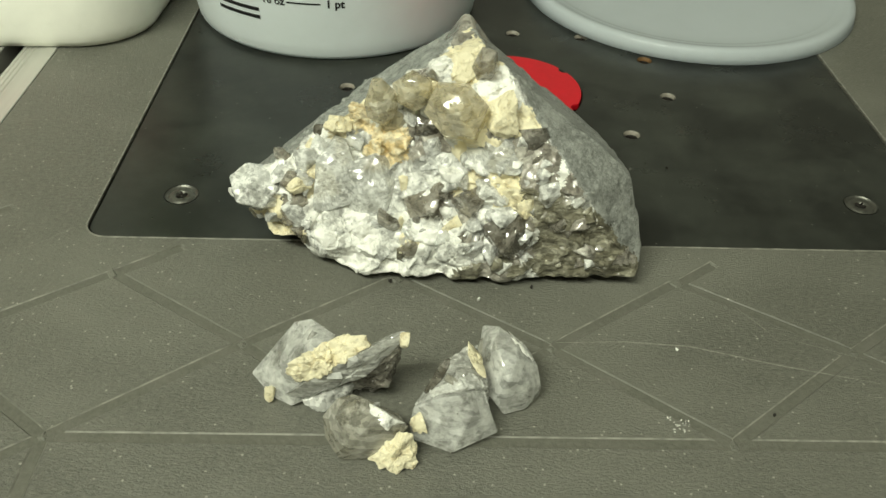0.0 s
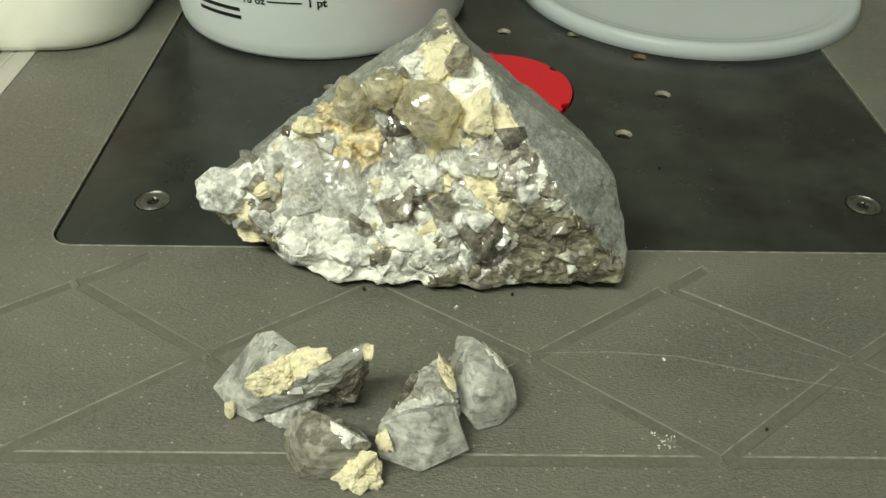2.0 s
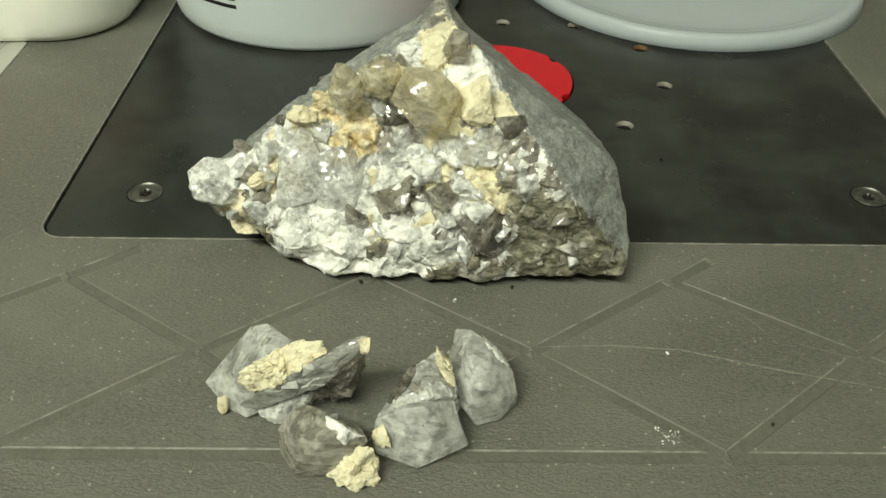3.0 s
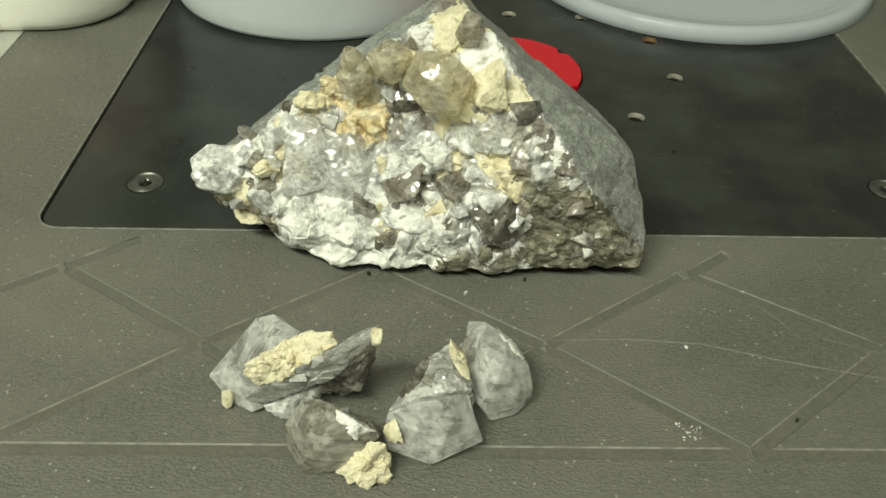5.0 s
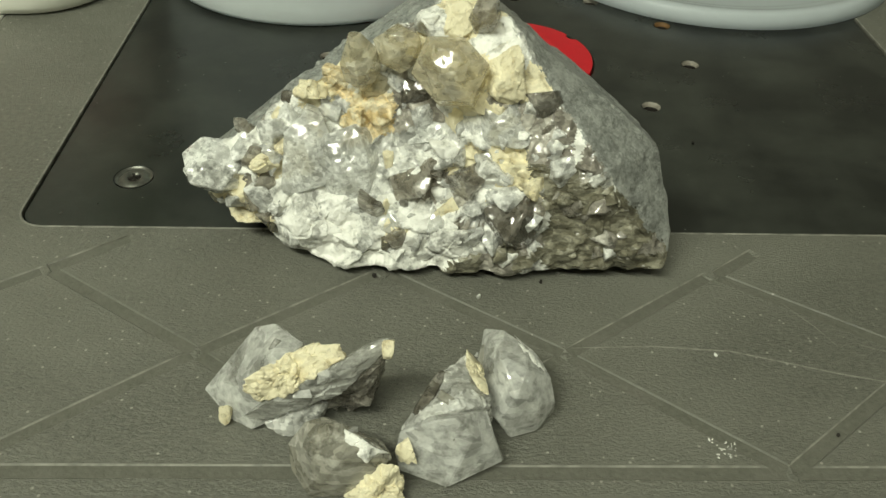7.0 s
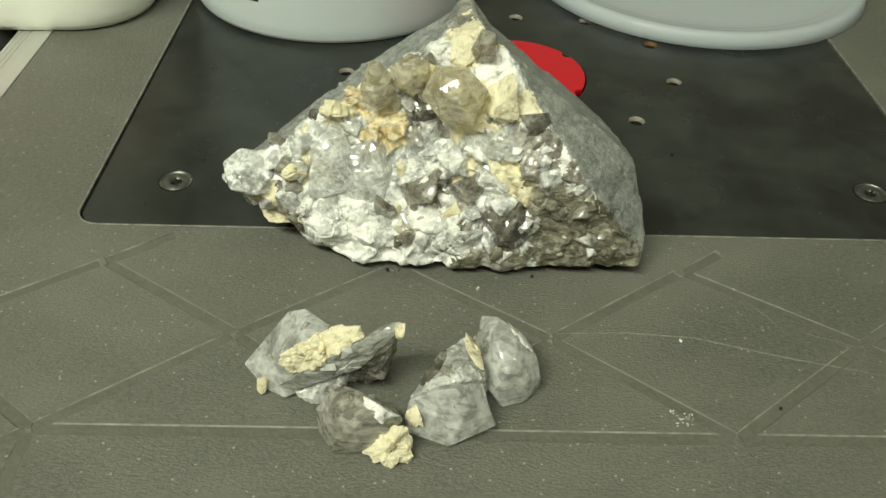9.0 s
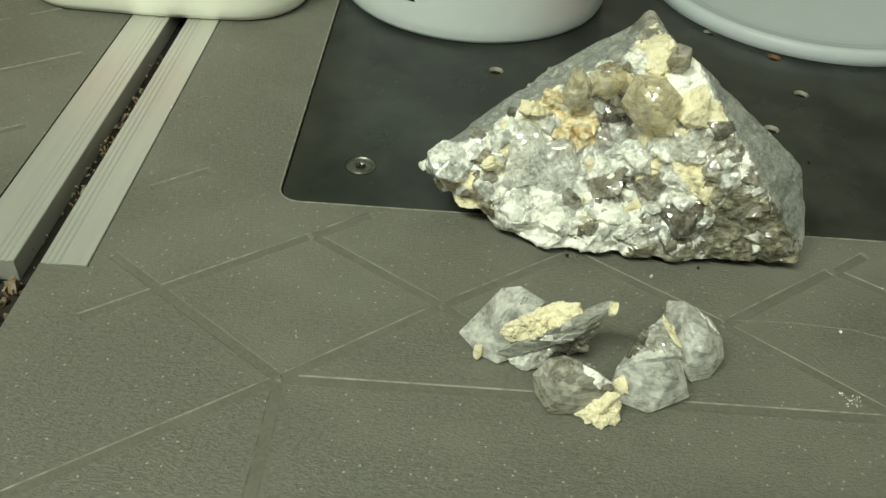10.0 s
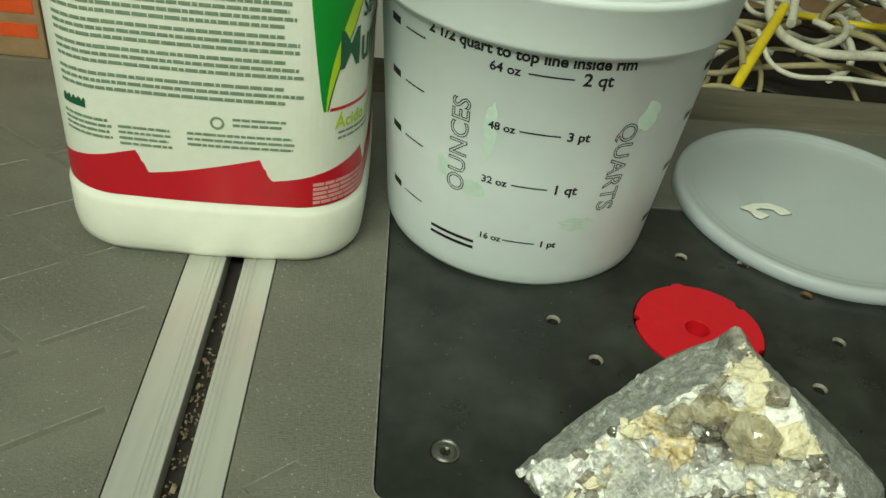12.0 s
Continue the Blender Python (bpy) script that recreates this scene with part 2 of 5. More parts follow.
M_GREY = mineral("grey_quartz_mass", ((0.26, 0.26, 0.24), (0.48, 0.48, 0.45), (0.74, 0.74, 0.70)), (0.86, 0.86, 0.80), 0.46, 260, 0.5, 0.10, 0.45, 0.12, 800, 0.00012)
M_SMOKY = mineral("smoky_quartz_mass", ((0.11, 0.10, 0.08), (0.29, 0.27, 0.23), (0.52, 0.50, 0.44)), (0.76, 0.74, 0.67), 0.38, 240, 0.5, 0.08, 0.45, 0.12, 800, 0.00012)
M_OLIVE = mineral("olive_grey_rock", ((0.08, 0.073, 0.05), (0.18, 0.168, 0.12), (0.34, 0.325, 0.25)), (0.48, 0.46, 0.37), 0.38, 330, 0.5, 0.2, 0.5, 0.25, 900, 0.00022, stretch=(0.75, 1, 1.7))
M_SIDE = mineral("blue_grey_dolomite", ((0.17, 0.177, 0.163), (0.25, 0.259, 0.24), (0.36, 0.37, 0.345)), (0.42, 0.43, 0.40), 0.38, 700, 0.24, 0.32, 0.5, 0.22, 1800, 0.00013, patch=110, edge=0.10)
Q_CLEAR = mineral("clear_quartz", ((0.40, 0.40, 0.375), (0.72, 0.725, 0.70), (0.95, 0.955, 0.93)), (0.90, 0.905, 0.87), 0.42, 290, 0.46, 0.04, 0.3, 0.0, 800, 0.00004, 0.12, 0.36, 0.40, (1, 0.6, 1.4), 300, 0.06)
Q_MILKY = mineral("milky_quartz", ((0.36, 0.36, 0.335), (0.66, 0.665, 0.63), (0.89, 0.895, 0.86)), (0.91, 0.91, 0.87), 0.48, 310, 0.50, 0.07, 0.35, 0.0, 800, 0.00008, 0.06, 0.22, 0.40, (1, 0.6, 1.4), 300, 0.06)
Q_SMOKY = mineral("smoky_quartz", ((0.10, 0.088, 0.065), (0.34, 0.315, 0.26), (0.72, 0.695, 0.63)), (0.80, 0.785, 0.72), 0.36, 300, 0.46, 0.05, 0.3, 0.0, 800, 0.00008, 0.12, 0.34, 0.30, (1, 0.6, 1.4), 310, 0.06)
Q_AMBER = mineral("amber_quartz", ((0.24, 0.195, 0.10), (0.64, 0.58, 0.42), (0.94, 0.91, 0.79)), (0.86, 0.82, 0.69), 0.32, 200, 0.24, 0.03, 0.25, 0.0, 600, 0.00003, 0.16, 0.44, 0.25, (1, 0.6, 1.4), 260, 0.08)
Q_DARK = mineral("dark_quartz", ((0.04, 0.035, 0.025), (0.15, 0.137, 0.11), (0.44, 0.42, 0.37)), (0.66, 0.64, 0.58), 0.33, 300, 0.48, 0.06, 0.35, 0.0, 800, 0.00008, 0.15, 0.22, 0.20, (1, 1, 1), 300, 0.06)
L_CLEAR = mineral("loose_clear_quartz", ((0.28, 0.275, 0.25), (0.62, 0.62, 0.59), (0.90, 0.905, 0.87)), (0.89, 0.895, 0.85), 0.40, 150, 0.20, 0.03, 0.25, 0.0, 420, 0.00004, 0.14, 0.36, 0.40, (0.7, 1.2, 1.5), 180, 0.16)
L_MILKY = mineral("loose_milky_quartz", ((0.30, 0.295, 0.265), (0.58, 0.58, 0.54), (0.83, 0.83, 0.79)), (0.88, 0.88, 0.83), 0.42, 180, 0.36, 0.05, 0.3, 0.0, 500, 0.00006, 0.06, 0.24, 0.35, (0.4, 1.5, 1.8), 200, 0.08)
L_SMOKY = mineral("loose_smoky_quartz", ((0.17, 0.16, 0.12), (0.43, 0.415, 0.35), (0.74, 0.725, 0.66)), (0.76, 0.74, 0.67), 0.34, 160, 0.32, 0.04, 0.25, 0.0, 450, 0.00005, 0.12, 0.34, 0.30, (0.7, 1.3, 1.5), 190, 0.14)


# ---------------------------------------------------------------- mesh helpers
def thing(name, at=(0, 0, 0), label="", category="", group="", kind=""):
    ob = new(name)
    ob.location = at
    return tagged(ob, label, category, group, kind)


def link_mesh(name, mesh, material, parent=None, label="", smooth=False):
    for m in material if isinstance(material, (list, tuple)) else [material]:
        mesh.materials.append(m)
    if smooth:
        mesh.polygons.foreach_set("use_smooth", [True] * len(mesh.polygons))
    ob = new(name, mesh)
    if parent is not None:
        ob.parent = parent
    if label:
        tagged(ob, label)
    return ob


def part(name, bm, material, parent=None, label="", smooth=False):
    mesh = bpy.data.meshes.new(name)
    bmesh.ops.recalc_face_normals(bm, faces=bm.faces)
    bm.to_mesh(mesh)
    bm.free()
    return link_mesh(name, mesh, material, parent, label, smooth)


def pydata(name, verts, faces, material, parent=None, label="", smooth=False):
    mesh = bpy.data.meshes.new(name)
    mesh.from_pydata([tuple(v) for v in verts], [], faces)
    mesh.validate()
    return link_mesh(name, mesh, material, parent, label, smooth)


def box(x0, x1, y0, y1, z0, z1, bevel=0.0, segments=2):
    bm = bmesh.new()
    bmesh.ops.create_cube(bm, size=1)
    for v in bm.verts:
        v.co = (x0 + (v.co.x + 0.5) * (x1 - x0), y0 + (v.co.y + 0.5) * (y1 - y0), z0 + (v.co.z + 0.5) * (z1 - z0))
    if bevel:
        bmesh.ops.bevel(bm, geom=bm.edges[:], offset=bevel, segments=segments, affect="EDGES", profile=0.5)
    return bm


def lathe(profile, steps=96, cx=0.0, cy=0.0):
    """A surface turned round the upright axis; profile: (radius, height) pairs."""
    verts, faces = [], []
    for r, z in profile:
        for i in range(steps):
            a = 2 * math.pi * i / steps
            verts.append((cx + r * math.cos(a), cy + r * math.sin(a), z))
    for j in range(len(profile) - 1):
        for i in range(steps):
            k = (i + 1) % steps
            faces.append((j * steps + i, j * steps + k, (j + 1) * steps + k, (j + 1) * steps + i))
    return verts, faces


def ring(cx, cy, r, n=32):
    return [(cx + r * math.cos(2 * math.pi * i / n), cy + r * math.sin(2 * math.pi * i / n)) for i in range(n)]


def rounded(x0, x1, y0, y1, r, n=8):
    pts = []
    for cx, cy, a0 in ((x1 - r, y1 - r, 0), (x0 + r, y1 - r, 90), (x0 + r, y0 + r, 180), (x1 - r, y0 + r, 270)):
        for i in range(n + 1):
            a = radians(a0 + 90 * i / n)
            pts.append((cx + r * math.cos(a), cy + r * math.sin(a)))
    return pts


def cutout(loops, top, thick, bevel):
    """A flat sheet with holes, as a mesh: the first loop is its outline. Its upper face lies at top."""
    cu = bpy.data.curves.new("sheet", "CURVE")
    cu.dimensions, cu.fill_mode = "2D", "BOTH"
    cu.extrude, cu.bevel_depth, cu.bevel_resolution, cu.offset = thick / 2 - bevel, bevel, 1, -bevel
    for pts in loops:
        sp = cu.splines.new("POLY")
        sp.points.add(len(pts) - 1)
        for p, (x, y) in zip(sp.points, pts):
            p.co = (x, y, 0, 1)
        sp.use_cyclic_u = True
    ob = bpy.data.objects.new("sheet", cu)
    mesh = bpy.data.meshes.new_from_object(ob)
    bpy.data.objects.remove(ob)
    mesh.transform(Matrix.Translation((0, 0, top - thick / 2)))
    return mesh


def lettering(text, size, bold=0.0, outline=False, align="CENTER"):
    """Flat writing as (vertices, faces) round the origin, with the built-in font."""
    cu = bpy.data.curves.new("writing", "FONT")
    cu.body, cu.size, cu.align_x, cu.align_y = text, size, align, "CENTER"
    cu.resolution_u = 3
    if outline:
        cu.fill_mode, cu.bevel_depth, cu.bevel_resolution = "NONE", 0.00022, 0
    else:
        cu.offset = bold
    ob = bpy.data.objects.new("writing", cu)
    mesh = bpy.data.meshes.new_from_object(ob)
    bpy.data.objects.remove(ob)
    return [v.co.copy() for v in mesh.vertices], [tuple(p.vertices) for p in mesh.polygons]


def bar_shape(w, h, n=10):
    verts = [Vector((-w / 2 + w * i / n, s * h / 2, 0)) for i in range(n + 1) for s in (-1, 1)]
    return verts, [(2 * i, 2 * i + 2, 2 * i + 3, 2 * i + 1) for i in range(n)]


def hull(points):
    bm = bmesh.new()
    for p in points:
        bm.verts.new(p)
    res = bmesh.ops.convex_hull(bm, input=bm.verts[:])
    loose = [v for v in bm.verts if not v.link_faces]
    bmesh.ops.delete(bm, geom=loose, context="VERTS")
    bmesh.ops.recalc_face_normals(bm, faces=bm.faces)
    return bm


def planes_of(points):
    bm = hull(points)
    bmesh.ops.dissolve_limit(bm, angle_limit=radians(4), verts=bm.verts[:], edges=bm.edges[:])
    bm.normal_update()
    out = [(np.array(f.normal), float(f.normal.dot(f.verts[0].co))) for f in bm.faces]
    bm.free()
    return np.array([n for n, _ in out]), np.array([d for _, d in out])


def sphere_dirs(level):
    bm = bmesh.new()
    bmesh.ops.create_icosphere(bm, subdivisions=level, radius=1)
    v = np.array([x.co[:] for x in bm.verts])
    f = [tuple(x.index for x in y.verts) for y in bm.faces]
    bm.free()
    return v / np.linalg.norm(v, axis=1)[:, None], f


def stone_surface(points, centre, level, soft):
    """A dense, slightly rounded skin of the convex shape spanned by points."""
    n, d = planes_of(points)
    c = np.array(centre)
    dirs, faces = sphere_dirs(level)
    reach = np.maximum(dirs @ n.T, 1e-6) / (d - n @ c)
    inv = (reach ** soft).sum(1) ** (1 / soft)
    return c + dirs / inv[:, None], dirs, faces


def cells(p, step, seed, low=-1.0, high=1.0, tilt=0.5):
    """Broken blocks: each point takes the height and slope of its nearest seed. Returns the heights and the seeds' numbers."""
    rng = np.random.RandomState(seed)
    lo, hi = p.min(0) - step, p.max(0) + step
    count = int(np.prod((hi - lo) / step)) + 8
    s = lo + rng.rand(count, 3) * (hi - lo)
    best, which = np.full(len(p), 9e9), np.zeros(len(p), int)
    for i in range(0, len(p), 4000):
        d = ((p[i:i + 4000, None, :] - s[None]) ** 2).sum(2)
        which[i:i + 4000] = d.argmin(1)
    height = rng.uniform(low, high, count)
    slope = rng.normal(0, tilt, (count, 3)) / step
    return height[which] + ((p - s[which]) * slope[which]).sum(1), which, s


def fbm(p, scale, octaves=4):
    return np.array([noise.fractal(Vector(q * scale), 0.9, 2.0, octaves) for q in p])


def lump(name, points, material, parent, seed, rough=0.0006, level=4, soft=14, block=0.0, label="", scale=260.0, centre=None):
    """A rough broken lump round the convex shape spanned by points."""
    pts = np.array(points, float)
    c = pts.mean(0) if centre is None else np.array(centre)
    p, dirs, faces = stone_surface(points, c, level, soft)
    move = rough * fbm(p + seed * 0.37, scale, 4)
    if block:
        h, _, _ = cells(p, block, seed, tilt=0.35)
        move = move + np.clip(h, -1.5, 1.5) * block * 0.11
    p = p + dirs * move[:, None]
    p[:, 2] = np.maximum(p[:, 2], 0.0002)
    return pydata(name, p, faces, material, parent, label)


def gem(name, points, material, parent, bevel=0.0004, label="", rounds=1):
    """A crystal with flat faces and slightly worn edges."""
    bm = hull(points)
    bmesh.ops.dissolve_limit(bm, angle_limit=radians(7), verts=bm.verts[:], edges=bm.edges[:])
    bmesh.ops.bevel(bm, geom=bm.edges[:], offset=bevel, segments=rounds, affect="EDGES", profile=0.6, clamp_overlap=True)
    return part(name, bm, material, parent, label)


# ---------------------------------------------------------------- the room
def room():
    x0, x1, y0, y1, z0, z1 = -1.9, 2.0, -1.7, 1.32, -0.9, 1.30
    for name, b in (("floor", (x0, x1, y0, y1, z0 - 0.1, z0)), ("ceiling", (x0, x1, y0, y1, z1, z1 + 0.1)),
                    ("wall_west", (x0 - 0.1, x0, y0, y1, z0, z1)), ("wall_east", (x1, x1 + 0.1, y0, y1, z0, z1)),
                    ("wall_south", (x0, x1, y0 - 0.1, y0, z0, z1)), ("wall_north", (x0, x1, y1, y1 + 0.1, z0, z1))):
        ob = part(name, box(*b), {"floor": FLOOR, "ceiling": CEIL}.get(name, WALL))
        tagged(ob, {"floor": "grey concrete workshop floor", "ceiling": "off-white painted workshop ceiling"}.get(name, "dull beige painted workshop wall"),
               name.split("_")[0], kind="structure")


room()


def shop_light():
    t = thing("shop_light", (-0.25, -0.84, 1.30), "white metal strip light on the ceiling", "lamp")
    part("housing", box(-0.62, 0.62, -0.10, 0.0, -0.10, 0, 0.006), LAMP_BODY, t)


shop_light()


# ---------------------------------------------------------------- the bench
SCRATCH = mat("scratch", (0.30, 0.295, 0.255), 0.6, spread=0.3, scale=500)
X_TRACK = (-0.0945, -0.0768, -0.0684, -0.0535)
TRACK_END = -0.043
RECESS = -0.098
PLATE_BOX = (0.0, 0.2957, -0.0014, 0.2050)
TABLE_BOX = (-0.62, 0.72, -0.42, 0.318)
BENCH = thing("workbench", (0, 0, -0.9), "grey plastic-topped workbench with scored triangle pattern", "workbench")


def groove_lines():
    """The lattice of shallow scored channels, as end points."""
    out = [((-0.048, -0.0655), (0.0145, -0.0205)), ((-0.048, -0.0360), (0.0155, -0.0838)), ((0.0145, -0.0205), (0.034, -0.0065)), ((0.0155, -0.0838), (0.0150, -0.135)),
           ((0.0155, -0.0838), (-0.045, -0.1270)), ((-0.046, -0.0005), (-0.028, 0.0135))]
    for k in range(6):
        x = 0.0155 + 0.0885 * k
        low, high, mid, right, top = (x, -0.0838), (x + 0.0885, -0.0838), (x + 0.0445, -0.0500), (x + 0.0870, -0.0205), (x, -0.0205)
        out += [(low, mid), (mid, right), (top, mid), (mid, high), (low, high), (top, (x + 0.014, -0.0105))]
    for y in (-0.117, -0.058, 0.001, 0.059, 0.117, 0.175, 0.234):
        out.append(((-0.250, y - 0.070), (-0.194, y - 0.031)))
        out.append(((-0.188, y - 0.0265), (-0.146, y + 0.0035)))
        out.append(((-0.140, y + 0.0075), (-0.1035, y + 0.0335)))
        out.append(((-0.231, y + 0.0080), (-0.192, y - 0.0195)))
        out.append(((-0.188, y - 0.0225), (-0.149, y - 0.0500)))
    return out


def table_top():
    x0, x1, y0, y1 = TABLE_BOX
    bm = bmesh.new()
    bm.faces.new([bm.verts.new(p) for p in ((x0, y0, 0), (x1, y0, 0), (x1, y1, 0), (x0, y1, 0))])

    def cut(p, n):
        bmesh.ops.bisect_plane(bm, geom=bm.verts[:] + bm.edges[:] + bm.faces[:], dist=1e-7, plane_co=(*p, 0), plane_no=(*n, 0))

    def cut_near(p, n, c, reach):
        fs = [f for f in bm.faces if min(v.co.x for v in f.verts) < c[0] + reach and max(v.co.x for v in f.verts) > c[0] - reach
              and min(v.co.y for v in f.verts) < c[1] + reach and max(v.co.y for v in f.verts) > c[1] - reach]
        geom = set(fs)
        for f in fs:
            geom.update(f.verts)
            geom.update(f.edges)
        bmesh.ops.bisect_plane(bm, geom=list(geom), dist=1e-7, plane_co=(*p, 0), plane_no=(*n, 0))

    for x in (-0.3, -0.2, -0.12, X_TRACK[0] - 0.0006, X_TRACK[2], X_TRACK[3] + 0.0006, 0.1, 0.2, 0.4):
        cut((x, 0), (1, 0))
    for y in (-0.2, -0.12, RECESS, TRACK_END - 0.0006, 0.1, 0.2):
        cut((0, y), (0, 1))
    # the opening for the plate, with round corners
    px0, px1, py0, py1 = PLATE_BOX
    g = 0.0005
    loop = rounded(px0 - g, px1 + g, py0 - g, py1 + g, 0.0075, 6)
    sides = [(a, b) for a, b in zip(loop, loop[1:] + loop[:1]) if math.dist(a, b) > 1e-6]
    for a, b in sides:
        d = (Vector(b) - Vector(a)).normalized()
        mid = ((a[0] + b[0]) / 2, (a[1] + b[1]) / 2)
        cut_near(a, (d.y, -d.x), mid, 0.004 if math.dist(a, b) < 0.02 else 0.35)
    rows = []
    for a, b in groove_lines():
        a, b = Vector(a), Vector(b)
        d = (b - a).normalized()
        d = -d if d.x < 0 else d
        nrm, mid, half = Vector((-d.y, d.x)), (a + b) / 2, (b - a).length / 2
        rows.append((mid, d, nrm, half))
        reach = half + 0.004
        for w in (0.0019, 0.00155, -0.00155, -0.0019):
            cut_near(mid + nrm * w, nrm, mid, reach)
        for e in (half, half - 0.0012, -half, -half + 0.0012):
            cut_near(mid + d * e, d, mid, reach)

    def inside(c):
        return all((c.x - a[0]) * (b[1] - a[1]) - (c.y - a[1]) * (b[0] - a[0]) < 1e-9 for a, b in sides)

    gone = []
    for f in bm.faces:
        c = f.calc_center_median()
        if inside(c) or (X_TRACK[0] - 0.0006 < c.x < X_TRACK[3] + 0.0006 and c.y > TRACK_END - 0.0006) or (X_TRACK[0] - 0.0006 < c.x < X_TRACK[2] and RECESS < c.y < TRACK_END):
            gone.append(f)
    bmesh.ops.delete(bm, geom=gone, context="FACES")
    for v in bm.verts:
        for mid, d, nrm, half in rows:
            o = Vector((v.co.x, v.co.y)) - mid
            if abs(o.dot(nrm)) < 0.00157 and abs(o.dot(d)) < half - 0.0011:
                v.co.z = -0.00034
    for f in bm.faces:
        low = sum(v.co.z < -0.0002 for v in f.verts)
        f.material_index = 1 if low == len(f.verts) else 0
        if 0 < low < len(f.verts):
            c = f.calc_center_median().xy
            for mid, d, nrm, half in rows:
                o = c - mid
                # only the far slope gets the paler colour, painted as the lit wall
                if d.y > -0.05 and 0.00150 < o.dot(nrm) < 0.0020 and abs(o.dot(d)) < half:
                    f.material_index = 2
    edge = [e for e in bm.edges if len(e.link_faces) == 1]
    res = bmesh.ops.extrude_edge_only(bm, edges=edge)
    for v in res["geom"]:
        if isinstance(v, bmesh.types.BMVert):
            v.co.z = -0.028
    mesh = bpy.data.meshes.new("tabletop")
    bmesh.ops.recalc_face_normals(bm, faces=bm.faces)
    bm.to_mesh(mesh)
    bm.free()
    ob = link_mesh("tabletop", mesh, [TABLE, GROOVE, LIT_EDGE], BENCH)
    ob.location = (0, 0, 0.9)
    # thin rim whose pale colour stands for the chamfer catching light
    a = 0.0007
    mesh = cutout([rounded(px0 - g - a, px1 + g + a, py0 - g - a, py1 + g + a, 0.0082, 6), rounded(px0 - g, px1 + g, py0 - g, py1 + g, 0.0075, 6)], 0.00012, 0.0012, 0.0002)
    rim = link_mesh("worn_rim", mesh, LIT_EDGE, BENCH, "pale edge round the plate, coloured as if lit")
    rim.location = (0, 0, 0.9)
    for k, pts in enumerate((((0.150, -0.0478), (0.170, -0.0470), (0.189, -0.0485), (0.213, -0.0555), (0.240, -0.0620)), ((0.207, -0.031), (0.213, -0.040), (0.216, -0.046)),
                             ((0.236, -0.067), (0.250, -0.068)), ((-0.020, -0.013), (-0.004, 0.002)), ((-0.135, 0.02), (-0.118, 0.03)), ((0.222, -0.046), (0.240, -0.053)))):
        verts, faces = [], []
        for i, (x, y) in enumerate(pts):
            w = 0.00022 if 0 < i < len(pts) - 1 else 0.00008
            verts += [(x, y - w, 0.00008), (x, y + w, 0.00008)]
        faces = [(2 * i, 2 * i + 2, 2 * i + 3, 2 * i + 1) for i in range(len(pts) - 1)]
        s = pydata("scratch", verts, faces, SCRATCH, BENCH, "pale scratch in the plastic")
        s.location = (0, 0, 0.9)
    under = part("underside", box(x0, x1, y0, y1, 0.868, 0.8715), DARK, BENCH, "dark underside board")
    rail = part("rear_rail", box(x0, x1, 0.3188, 0.372, 0.868, 0.9, 0.0015), WOOD, BENCH, "weathered wooden rail along the rear edge")
    for x in (x0 + 0.05, x1 - 0.05):
        for y in (y0 + 0.05, 0.33):
            part("leg", box(x - 0.035, x + 0.035, y - 0.035, y + 0.035, 0, 0.868, 0.003), WOOD, BENCH)


table_top()


